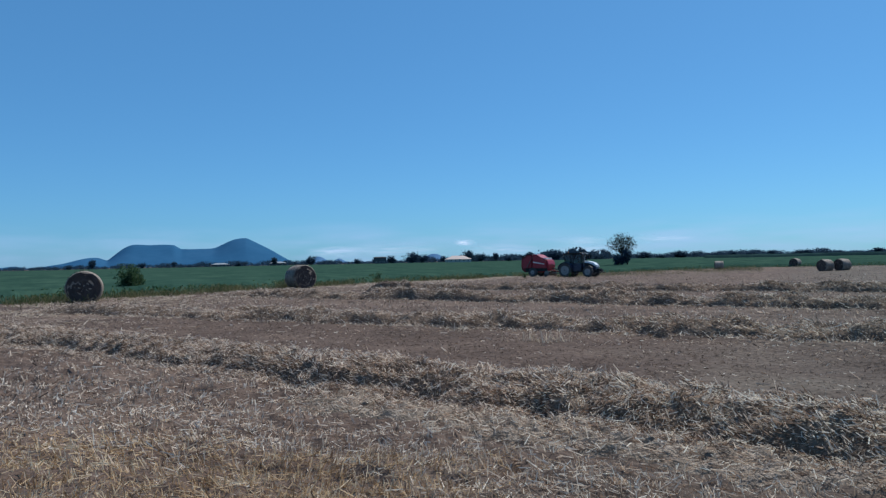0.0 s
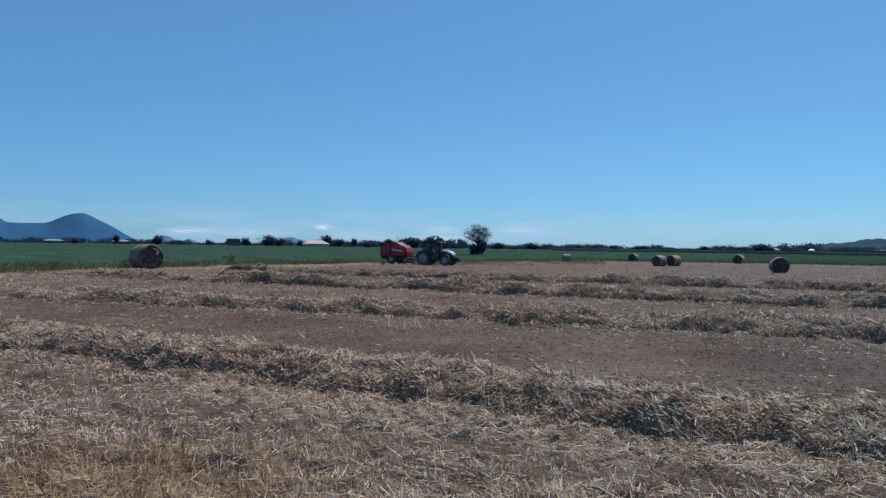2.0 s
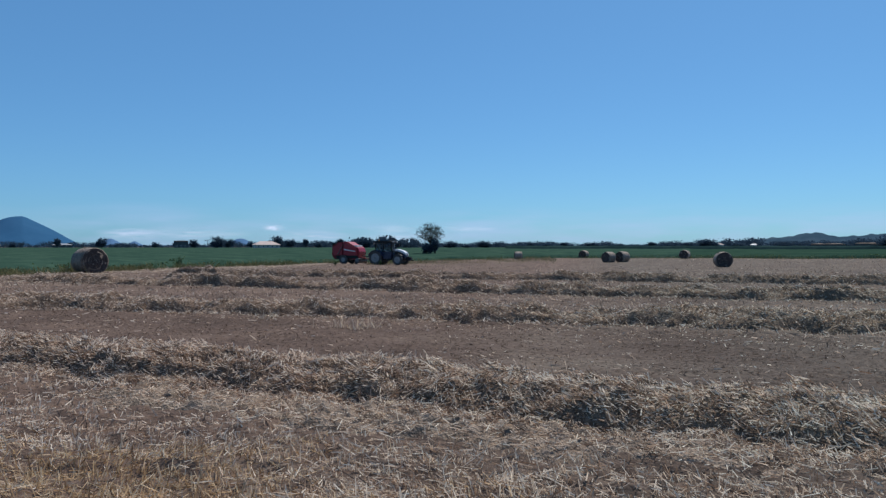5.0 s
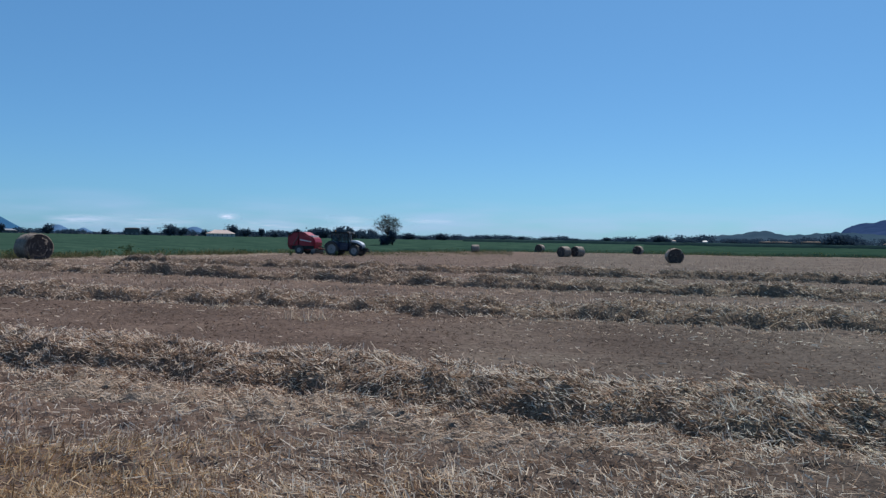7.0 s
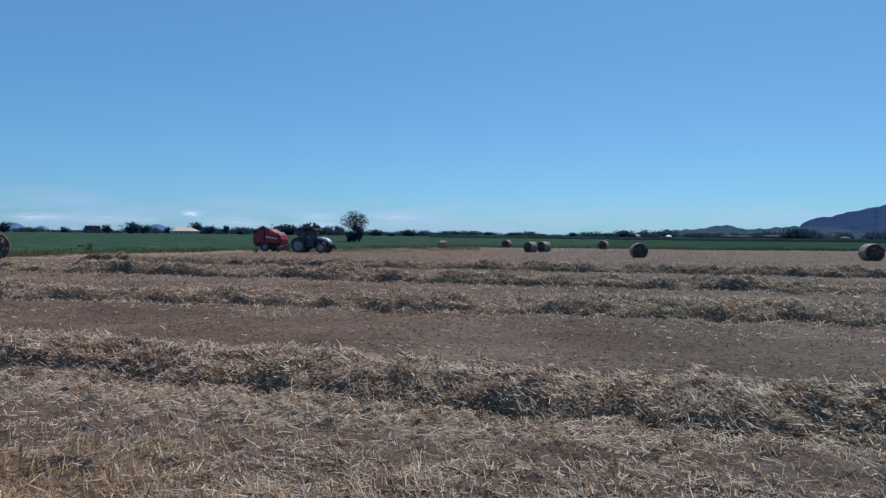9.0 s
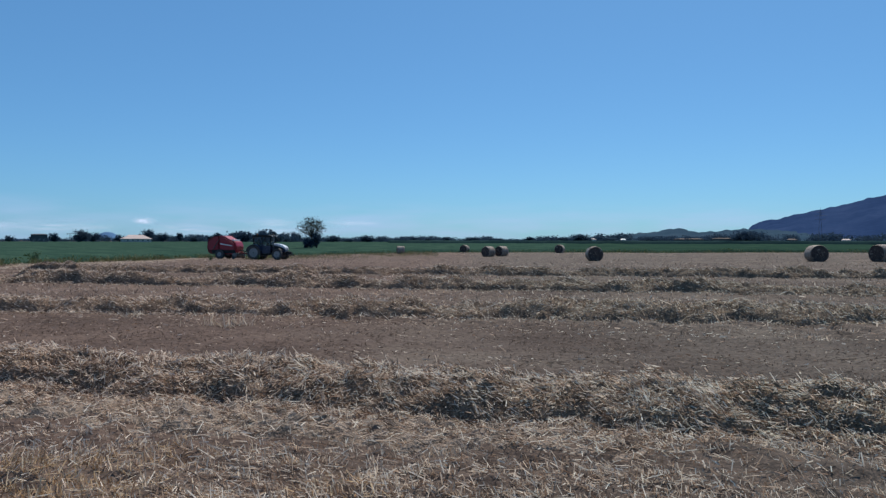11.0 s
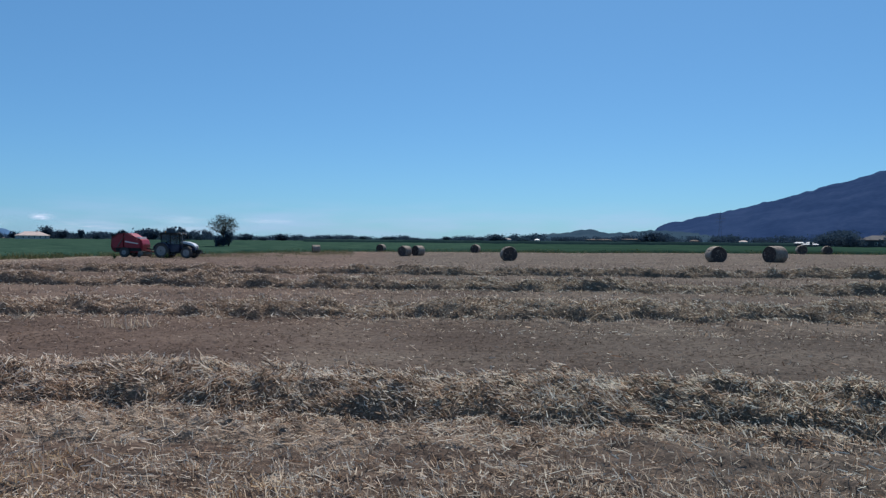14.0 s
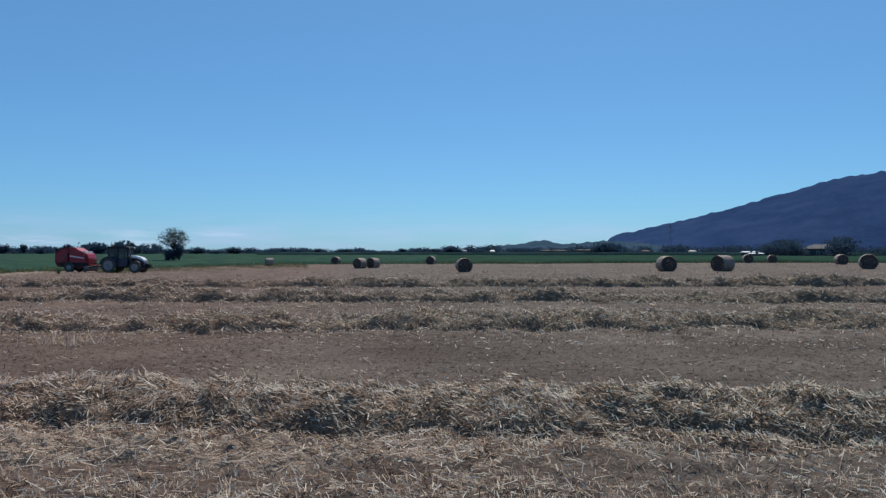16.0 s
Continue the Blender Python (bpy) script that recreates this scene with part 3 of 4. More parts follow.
    tagged(new("trodden_straw", sheet("trodden_straw", v, q, [TRODDEN, STUBBLE_STALK], kind)), "brown trodden straw bits pressed into bare soil", "straw", kind="stuff")
    # the far, baled ground
    x, y, d = scatter(52000, 28, 130, 1.0)
    keep = (d < border(np.degrees(np.arctan2(x, y))) - 1) & (rng.random(len(x)) < 0.25 + rough_map(x, y, 4, 21))
    x, y, d = x[keep], y[keep], d[keep]
    n = len(x)
    way = np.stack([rng.normal(0, 1, n), rng.normal(0, 1, n), rng.uniform(0.1, 0.9, n)], 1)
    v, q = blades(np.stack([x, y, lift(x, y)], 1), way, rng.uniform(0.06, 0.22, n), rng.uniform(0.012, 0.03, n), True)
    tagged(new("far_stubble", sheet("far_stubble", v, q, [TRODDEN, DARK_STRAW], (rng.random(n) < 0.35).astype(int))), "pale baled stubble in the farther field", "stubble", kind="stuff")
    az = np.concatenate([rng.uniform(-45, 8, 24000), rng.uniform(14, 78, 4500)])
    n = len(az)
    d = border(az) - 1.5 - rng.gamma(2.2, 3.2, n)
    x, y = d * np.sin(np.radians(az)), d * np.cos(np.radians(az))
    keep = (rough_map(x, y, 1.5, 31) > 0.3) & (row_offset(x, y) > 0)
    x, y = x[keep], y[keep]
    n = len(x)
    way = np.stack([rng.normal(0, 1, n), rng.normal(0, 1, n), rng.uniform(0.02, 0.25, n)], 1)
    v, q = blades(np.stack([x, y, soil(x, y) + 0.01], 1), way, rng.uniform(0.08, 0.3, n), rng.uniform(0.012, 0.03, n), True)
    tagged(new("headland_stubble", sheet("headland_stubble", v, q, [HEADLAND])), "bleached pale stubble on the driven headland", "stubble", kind="stuff")
    # behind and beside the stand
    n = 78000
    d, a = 15 * rng.random(n) ** 0.62, rng.uniform(-180, 180, n)
    keep = (d < rng.uniform(1.6, 2.8, n)) | (np.abs(a - 18) > 58 + rng.normal(0, 4.0, n))
    d, a = d[keep], np.radians(a[keep])
    n = len(d)
    x, y = d * np.sin(a), d * np.cos(a)
    way = np.stack([rng.normal(0.3, 0.9, n), rng.normal(0, 0.9, n), np.ones(n)], 1)
    v, q = blades(np.stack([x, y, soil(x, y) - 0.01], 1), way, rng.gamma(5, 0.0145, n).clip(0.025, 0.18), rng.uniform(0.008, 0.018, n))
    kind = np.where(rng.random(n) < golden(x, y, d) * (y > -1), 1, 0)
    tagged(new("stubble", sheet("stubble", v, q, [STUBBLE_STALK, GOLDEN], kind)), "short pale stubble all round the stand", "stubble", kind="stuff")


stubble()


def tuft(az, d, wide, tall, n):
    """Stalks that the mower left standing."""
    x, y = polar(az, d)
    px, py = rng.normal(0, wide / 2.5, n), rng.normal(0, 0.16, n)
    fan = np.round(px / 0.12) * 0.12
    way = np.stack([(px - fan) * 9 + rng.normal(0, 0.45, n), rng.normal(0, 0.6, n), np.ones(n)], 1)
    v, q = blades(np.stack([px, py, soil(x + px, y + py) - 0.01], 1), way, rng.uniform(0.2, 1.0, n) ** 1.5 * tall, rng.uniform(0.008, 0.02, n))
    ob = new("straw_tuft", sheet("straw_tuft", v, q, [HEADLAND]))
    ob.location = (x, y, 0)
    tagged(ob, "bleached uncut straw tuft standing in the stubble", "straw tuft", "straw tufts", "stuff")


for spot_az, spot_d, wide, tall, count in ((8.2, 14.2, 0.75, 0.24, 110), (46.2, 14.5, 0.12, 0.4, 5), (1.5, 16.5, 0.4, 0.2, 50), (33.0, 15.4, 0.5, 0.18, 60), (-6, 21, 0.5, 0.2, 50), (52, 13.5, 0.4, 0.2, 40)):
    tuft(spot_az, spot_d, wide, tall, count)


def wheel_track():
    """A tractor tyre's slanted lug prints, pressed into straw and soil beside the first windrow."""
    s, p = np.meshgrid(np.arange(-1.5, 6.5, 0.028), np.arange(-1.95, -0.7, 0.028), indexing="ij")
    x, y = (s + 0.785 * p) / 1.271, 9.1 + (p - 0.785 * s) / 1.271
    q = p + 1.32 + 0.16 * (rough_map(s, p, 1.1, 80) - 0.5)
    lug = 0.5 + 0.5 * np.sin((s + 0.75 * np.abs(q)) * 2 * math.pi / 0.27 + 2.2 * (rough_map(s, p, 0.5, 81) - 0.5) + np.where(q > 0, 1.6, 0.0))
    worn = np.clip(2.2 * rough_map(s, p, 0.7, 82) - 0.45, 0, 1)
    band = np.clip((0.52 - np.abs(q)) / 0.16, 0, 1) * np.clip((s + 1.5) / 1.2, 0, 1) * np.clip((6.4 - s) / 1.2, 0, 1)
    z = soil(x, y) - 0.03 + band * (0.03 + 0.055 * lug ** 1.4 * worn + 0.035 * (rough_map(s, p, 0.12, 83) - 0.4))
    track = (np.stack([x, y, z], -1).reshape(-1, 3), grid_quads(*s.shape), 0)
    n = 3600
    ss, pp = rng.uniform(-1.2, 6.2, n), -1.32 + rng.normal(0, 0.3, n)
    sx, sy = (ss + 0.785 * pp) / 1.271, 9.1 + (pp - 0.785 * ss) / 1.271
    way = np.stack([rng.normal(0, 1, n), rng.normal(0, 1, n), rng.normal(0.15, 0.25, n)], 1)
    v, f = stalks(np.stack([sx, sy, soil(sx, sy) + rng.uniform(0.0, 0.07, n)], 1), way, rng.gamma(3, 0.022, n).clip(0.02, 0.16), rng.uniform(0.004, 0.010, n))
    tagged(new("wheel_track", sheet("wheel_track", track[0], track[1], [TRACK])), "tyre lug print pressed into straw and brown soil", "wheel track", kind="structure")
    tagged(new("loose_straw", sheet("loose_straw", v, f, [STRAW])), "short broken straw lying in a tyre print", "straw", kind="stuff")


wheel_track()


# ---- hills and mountains ----
def hills(name, az0, az1, dist, depth, crest, surface_of, label, category, grain, cell, step=0.12):
    """A range seen along its crest: heights in degrees above the eye over the direction."""
    az = np.arange(az0, az1, step)
    back = np.linspace(-1, 1, 23)
    A, B = np.meshgrid(az, back, indexing="ij")
    r = dist + B * depth
    x, y = r * np.sin(np.radians(A)), r * np.cos(np.radians(A))
    top = np.tan(np.radians(np.maximum(crest(A), 0))) * dist
    z = top * np.where(B < 0, np.clip(1 + B, 0, 1) ** 0.85, np.clip(1 - B, 0, 1) ** 1.2)
    z = z + (rough_map(x, y, cell) - 0.5) * grain * np.clip(z / 12, 0, 1) + (rough_map(x, y, cell * 4, 5) - 0.5) * grain * 1.5 * np.clip(z / 40, 0, 1) * (B < -0.1)
    me = sheet(name, np.stack([x, y, z - 1.0], -1).reshape(-1, 3), grid_quads(len(az), len(back)), [surface_of], smooth=True)
    return tagged(new(name, me), label, category, kind="structure")


def bump(a, centre, width, height, power=2.0):
    return height * np.exp(-np.abs((a - centre) / width) ** power)


def ease(a, lo, hi):
    k = np.clip((a - lo) / (hi - lo), 0, 1)
    return k * k * (3 - 2 * k)


def volcano(a):
    table = 1.66 * ease(a, -26.2, -23.2) * (1 - 0.2 * ease(a, -20.6, -19.9)) * (1 - ease(a, -16, -13.2))
    foot = bump(a, -26.0, 1.6, 0.75, 2.2) + bump(a, -28.4, 1.6, 0.2)
    dome = 2.1 * np.clip(1 - np.abs((a + 15.3) / np.where(a < -15.3, 3.4, 3.75)) ** np.where(a < -15.3, 2.2, 1.12), 0, 1)
    humps = np.stack([table, foot, dome, bump(a, -30.9, 0.8, 0.25), bump(a, -36, 4, 0.5)])
    return np.sum(np.maximum(humps, 0) ** 9, axis=0) ** (1 / 9)


hills("mountain_range", -44, -11.2, 4200, 420, volcano, HAZY_MOUNTAIN, "hazy blue flat-topped mountain range on the horizon", "mountain", 6, 60)


def cones(a):
    return np.maximum.reduce([bump(a, -9.8, 0.8, 0.58, 1.7), bump(a, -8.2, 0.55, 0.40, 1.7), bump(a, -0.7, 0.9, 0.62, 2.4)])


hills("far_hills", -12, 2, 4600, 150, cones, HAZY_HILL, "conical hills tinted pale haze blue, far behind the trees", "hill", 2, 60, 0.06)


def long_slope(a):
    rise = np.interp(a, [34, 40, 45.5, 47.2, 48, 52, 57, 60, 63, 66, 72, 82, 100], [0, 0.4, 0.5, 0.9, 1.45, 2.3, 3.55, 4.4, 5.2, 5.6, 5.9, 5.2, 3.5])
    return rise + 0.012 * np.sin(a * 7) + 0.02 * np.sin(a * 2.9)


def low_ridge(a):
    return np.interp(a, [18, 30, 36, 38.5, 41, 42.3, 43.3, 44.4, 46.6, 48, 56, 60], [0.12, 0.2, 0.3, 0.55, 0.86, 1.08, 0.92, 0.78, 1.0, 1.0, 0.4, 0]) + 0.012 * np.sin(a * 11)


hills("wooded_hill", 44.5, 100, 2100, 800, long_slope, HAZY_FOREST, "wooded hillside tinted haze blue, rising beyond the fields", "hill", 6, 14, 0.06)
hills("low_ridge", 16, 62, 1500, 300, low_ridge, HAZY_RIDGE, "low wooded ridge along the horizon", "hill", 4, 12, 0.1)
hills("skyline_ridge", -60, 30, 3000, 300, lambda a: 0.10 + 0.05 * np.sin(a * 0.9), HAZY_MOUNTAIN, "low hazy ridge along the horizon", "hill", 4, 60, 0.3)


# ---- clouds and added haze sheets ----
def cloud_surface(name, amount, colour=(0.66, 0.74, 0.95)):
    m = bpy.data.materials.new(name)
    m.use_nodes = True
    t = m.node_tree
    t.nodes.remove(t.nodes["Principled BSDF"])
    co, mp = t.nodes.new("ShaderNodeTexCoord"), t.nodes.new("ShaderNodeMapping")
    mp.inputs["Scale"].default_value = (1.6, 1.6, 2.6)
    oi = t.nodes.new("ShaderNodeObjectInfo")
    t.links.new(co.outputs["Object"], mp.inputs[0])
    ns = t.nodes.new("ShaderNodeTexNoise")
    ns.noise_dimensions = "4D"
    ns.inputs["Scale"].default_value, ns.inputs["Detail"].default_value = 1.3, 6
    wide = t.nodes.new("ShaderNodeMath")
    wide.operation = "MULTIPLY"
    wide.inputs[1].default_value = 20
    t.links.new(oi.outputs["Random"], wide.inputs[0])
    t.links.new(wide.outputs[0], ns.inputs["W"])
    t.links.new(mp.outputs[0], ns.inputs["Vector"])
    ln = t.nodes.new("ShaderNodeVectorMath")
    ln.operation = "LENGTH"
    t.links.new(co.outputs["Object"], ln.inputs[0])
    fall = t.nodes.new("ShaderNodeMapRange")
    fall.inputs["From Min"].default_value, fall.inputs["From Max"].default_value = 1.0, 0.1
    t.links.new(ln.outputs["Value"], fall.inputs["Value"])
    den = t.nodes.new("ShaderNodeMapRange")
    den.inputs["From Min"].default_value, den.inputs["From Max"].default_value = 0.35, 0.75
    t.links.new(ns.outputs[0], den.inputs["Value"])
    mul = t.nodes.new("ShaderNodeMath")
    mul.operation = "MULTIPLY"
    t.links.new(fall.outputs[0], mul.inputs[0])
    t.links.new(den.outputs[0], mul.inputs[1])
    amt = t.nodes.new("ShaderNodeMath")
    amt.operation = "MULTIPLY"
    amt.use_clamp = True
    amt.inputs[1].default_value = amount
    t.links.new(mul.outputs[0], amt.inputs[0])
    em, tr, mx = t.nodes.new("ShaderNodeEmission"), t.nodes.new("ShaderNodeBsdfTransparent"), t.nodes.new("ShaderNodeMixShader")
    em.inputs[0].default_value, em.inputs[1].default_value = (*colour, 1), 1.12
    t.links.new(amt.outputs[0], mx.inputs[0])
    t.links.new(tr.outputs[0], mx.inputs[1])
    t.links.new(em.outputs[0], mx.inputs[2])
    t.links.new(mx.outputs[0], t.nodes["Material Output"].inputs[0])
    return m


CLOUD, VEIL, HAZE_FILM = cloud_surface("cloud_puff", 1.3), cloud_surface("cloud_veil", 0.6), cloud_surface("cloud_film", 0.6, (0.43, 0.53, 0.82))


def cloud(az, el, wide, tall, surface_of, label):
    d = 4700.0 + 9.0 * len([o for o in scene.objects if o.name.startswith('cloud')])
    x, y = polar(az, d)
    s = np.linspace(-1, 1, 17)
    U, V = np.meshgrid(s, s, indexing="ij")
    me = sheet("cloud", np.stack([U, 0.12 * (1 - U * U - V * V), V], -1).reshape(-1, 3), grid_quads(17, 17), [surface_of], smooth=True)
    ob = new("cloud", me)
    ob.matrix_world = pose(x, y, d * math.tan(radians(el)) + 1.6, 0, 0, -az) @ Matrix.Diagonal((d * radians(wide) / 2, 60, d * radians(tall) / 2, 1))
    ob.visible_shadow = False
    tagged(ob, label, "cloud", "clouds", "structure")


cloud(1.75, 1.42, 1.9, 0.55, CLOUD, "small bright cloud low over the horizon")
cloud(-4.0, 0.95, 9, 1.1, VEIL, "faint white cloud veil along the horizon")
cloud(-8.5, 0.9, 5, 1.0, VEIL, "faint white cloud veil along the horizon")
cloud(4.5, 0.8, 7, 1.0, VEIL, "faint white cloud veil along the horizon")
cloud(11.0, 1.35, 4.6, 0.7, VEIL, "thin white cloud streak low in the sky")
cloud(17.0, 1.4, 5.0, 0.6, VEIL, "thin white cloud streak low in the sky")
cloud(12.0, 0.7, 9, 0.9, VEIL, "faint white cloud veil along the horizon")

# Glowing sheets added to tint the low sky like haze; no clouds.
for az, wide, tall in ((-36, 22, 5.2), (-22, 20, 4.8), (-8, 22, 5.0), (6, 22, 5.0), (20, 22, 4.8), (33, 22, 4.8), (45, 20, 4.6), (58, 20, 4.6), (70, 20, 4.6)):
    cloud(az, 0.9, wide, tall, HAZE_FILM, "added glowing haze sheet low over the land")


# ---- trees ----
def crown_points(n, wide, tall, low, lobes, gap):
    """Places of leaf clumps in an uneven crown made of many lobes."""
    half, mid = (tall - low) / 2, (tall + low) / 2
    p = rng.normal(size=(lobes, 3))
    p /= np.linalg.norm(p, axis=1, keepdims=True)
    p *= (rng.random(lobes) ** 0.4)[:, None]
    c = p * np.array([wide * 0.42, wide * 0.42, half * 0.86]) + np.array([0, 0, mid])
    rad = rng.uniform(0.10, 0.24, lobes) * min(wide, tall - low * 0.5) * gap
    k = rng.integers(0, lobes, n)
    p = rng.normal(size=(n, 3)) * 0.55
    p = c[k] + p * rad[k][:, None]
    p[:, 2] = np.clip(p[:, 2], low * 0.4, tall * 1.03)
    return p, c


def limbs(bm, tall, fork, tips, r):
    rod(bm, (0, 0, -0.1), (0, 0, fork), r, r * 0.75, 9)
    for tip in tips:
        mid = Vector(tip) * 0.5 + Vector((0, 0, fork * 0.55))
        rod(bm, (0, 0, fork * 0.92), mid, r * 0.5, r * 0.3, 7)
        rod(bm, mid, tip, r * 0.3, r * 0.08, 6)
    return bm


def tree(name, m, tall, wide, low, lobes, leaves, size, leaf, label, category, group="", gap=1.0, kind=""):
    t = thing(name, m, label, category, group, kind)
    p, c = crown_points(leaves, wide, tall, low, lobes, gap)
    part("trunk", limbs(bmesh.new(), tall, max(low, 0.3), [tuple(q) for q in c[:12]], 0.035 * tall ** 0.9), BARK, t)
    v, q = flakes(p, rng.uniform(0.6, 1.3, leaves) * size)
    crown = new("crown", sheet("crown", v, q, [leaf]))
    crown.parent = t
    return t


def stand(az, d, rz=0.0):
    x, y = polar(az, d)
    return pose(x, y, float(lift(x, y)), 0, 0, rz)


tree("lone_tree", stand(14.0, 146), 6.5, 6.4, 2.7, 110, 2600, 0.13, LEAF, "airy lone tree with thin branching crown at the crop border", "tree", gap=0.75)
tree("bush", stand(13.7, 144), 2.6, 2.4, 0.4, 22, 1300, 0.15, HAZY_LEAF, "dense dark bush at the foot of the lone tree", "bush", "bushes by the tree")
tree("bush", stand(14.4, 145), 4.0, 2.5, 0.4, 26, 1500, 0.15, HAZY_LEAF, "dense dark bush at the foot of the lone tree", "bush", "bushes by the tree")
tree("bush", stand(-23.4, 46), 1.75, 1.7, 0.0, 38, 3400, 0.065, CROP_LEAF, "leafy green bush growing on the field margin", "bush")
for az, d, tall in ((-5.6, 62, 0.75), (-5.2, 62, 0.95), (-26.9, 44, 0.6), (6.5, 72, 0.6), (10.0, 80, 0.55)):
    tree("weed_clump", stand(az, d), tall, tall * 0.9, 0.1, 10, 240, 0.05, CROP_LEAF, "tall green weed standing at the crop edge", "weed", "weeds at the crop edge")

MODELS = [tree("field_tree", stand(-10.4, 560), 7.4, 9.2, 0.4, 40, 1700, 0.5, HAZY_LEAF, "round dark tree in the distant tree line", "tree", "distant trees"),
          tree("field_tree", stand(-5.3, 600), 5.6, 8.0, 0.4, 30, 1100, 0.5, HAZY_LEAF, "broad dark tree in the distant tree line", "tree", "distant trees"),
          tree("field_tree", stand(4.2, 600), 8.2, 5.4, 0.6, 30, 1000, 0.5, HAZY_LEAF, "tall dark tree in the distant tree line", "tree", "distant trees"),
          tree("field_tree", stand(11.4, 520), 6.4, 9.0, 0.4, 34, 1200, 0.5, HAZY_LEAF, "broad dark tree in the distant tree line", "tree", "distant trees")]
placing = random.Random(5)
SPOTS = [(-20.5, 0.7, 2), (-15.9, 0.75, 1), (-13.2, 1.0, 2), (-26.0, 0.9, 2), (-27.5, 0.7, 1), (-22.7, 0.8, 3), (-6.8, 0.8, 1), (-4.1, 0.9, 0), (-2.4, 1.1, 0), (-1.6, 1.1, 3), (0.1, 1.0, 1),
         (2.0, 1.35, 0), (3.0, 1.15, 3), (5.2, 0.8, 1), (6.9, 0.95, 2), (8.0, 1.15, 3), (9.0, 1.2, 3), (10.1, 1.2, 0), (11.0, 1.15, 2), (11.9, 1.1, 0), (12.7, 1.2, 0), (15.6, 1.0, 0),
         (16.9, 0.7, 1), (18.3, 1.0, 0), (20.3, 0.6, 1), (22.0, 0.7, 2), (23.2, 0.9, 1), (24.6, 0.8, 2), (26.6, 1.05, 3), (28.9, 0.8, 1), (31.2, 0.9, 2), (33.8, 0.8, 0), (35.2, 1.2, 0), (37.3, 0.9, 1)]
for az, k, which in SPOTS:
    d = placing.uniform(500, 640)
    copy_thing(MODELS[which], stand(az, d, placing.uniform(0, 360)) @ Matrix.Diagonal((k * 1.5, k * 1.5, k * 0.75, 1) if az > 15 else (k, k, k, 1)))


def copse(az0, az1, d0, d1, tall, count, label, leaf=HAZY_LEAF, n=95, fine=1.0):
    """A belt of trees that merge into one dark band."""
    az = rng.uniform(az0, az1, count)
    d = rng.uniform(d0, d1, count)
    pts, size = [], []
    for a, r in zip(az, d):
        x, y = polar(a, r)
        h = tall * (0.45 + 0.6 * float(rough_map(a, a * 0, 0.9))) * placing.uniform(0.75, 1.15)
        p = rng.normal(size=(n, 3)) * np.array([h * 0.32, h * 0.32, h * 0.26]) + np.array([x, y, h * 0.5])
        p[:, 2] = np.clip(p[:, 2], 0.1, h)
        pts.append(p)
        size.append(rng.uniform(0.075, 0.16, n) * h * fine)
    v, q = flakes(np.concatenate(pts), np.concatenate(size))
    tagged(new("tree_belt", sheet("tree_belt", v, q, [leaf])), label, "tree belt", kind="stuff")


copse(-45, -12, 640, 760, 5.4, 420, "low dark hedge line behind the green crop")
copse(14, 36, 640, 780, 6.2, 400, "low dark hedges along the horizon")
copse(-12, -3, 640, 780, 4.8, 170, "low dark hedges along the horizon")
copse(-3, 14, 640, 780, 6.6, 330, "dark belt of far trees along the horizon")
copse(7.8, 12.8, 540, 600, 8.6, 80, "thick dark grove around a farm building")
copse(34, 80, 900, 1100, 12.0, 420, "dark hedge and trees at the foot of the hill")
copse(58.5, 61.2, 312, 345, 7.2, 46, "dark dense trees around the farmstead", HAZY_LEAF, 420, 0.6)
copse(62.9, 80, 300, 360, 7.0, 130, "dark dense trees around the farmstead", HAZY_LEAF, 260, 0.7)
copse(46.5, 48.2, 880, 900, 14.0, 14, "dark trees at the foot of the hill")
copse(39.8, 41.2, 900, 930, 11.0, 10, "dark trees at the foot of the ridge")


# ---- buildings ----
def house(m, wide, deep, wall, rise, roof_of, wall_of, windows, label, hip=0.25, category="house"):
    h = thing("farmhouse", m, label, category)
    part("wall", block(bmesh.new(), -wide / 2, wide / 2, -deep / 2, deep / 2, 0, wall), wall_of, h)
    bm = bmesh.new()
    e, k = 0.5, wide * hip
    base = [bm.verts.new(c) for c in ((-wide / 2 - e, -deep / 2 - e, wall), (wide / 2 + e, -deep / 2 - e, wall), (wide / 2 + e, deep / 2 + e, wall), (-wide / 2 - e, deep / 2 + e, wall))]
    ridge = [bm.verts.new((-wide / 2 + k, 0, wall + rise)), bm.verts.new((wide / 2 - k, 0, wall + rise))]
    for f in ((base[0], base[1], ridge[1], ridge[0]), (base[2], base[3], ridge[0], ridge[1]), (base[1], base[2], ridge[1]), (base[3], base[0], ridge[0]), base[::-1]):
        bm.faces.new(f)
    bmesh.ops.recalc_face_normals(bm, faces=bm.faces[:])
    roof = part("roof", bm, roof_of, h)
    if rise > 1.2:
        part("chimney", block(bmesh.new(), wide * 0.12, wide * 0.12 + 0.7, -0.3, 0.4, wall + rise * 0.6, wall + rise + 0.7), wall_of, roof)
    for i in range(windows):
        x = -wide / 2 + wide * (i + 0.7) / (windows + 0.4)
        w = part("window", block(bmesh.new(), x - 0.5, x + 0.5, -deep / 2 - 0.06, -deep / 2 + 0.1, 1.0, 2.2), PALE, h)
        part("pane", block(bmesh.new(), x - 0.4, x + 0.4, -deep / 2 - 0.08, -deep / 2 - 0.05, 1.1, 2.1), DARK_PANE, w)
    return h


def facing(az, d, turn=0.0):
    return stand(az, d, -az + turn)


house(facing(1.2, 520, 14), 17, 10, 2.6, 2.6, TILE, PLASTER, 5, "low pale farmhouse with wide faded tile roof behind crop")
house(facing(9.6, 560, -8), 12, 8, 3.0, 1.6, GREY_WALL, PLASTER, 3, "small farm building half hidden in dark trees")
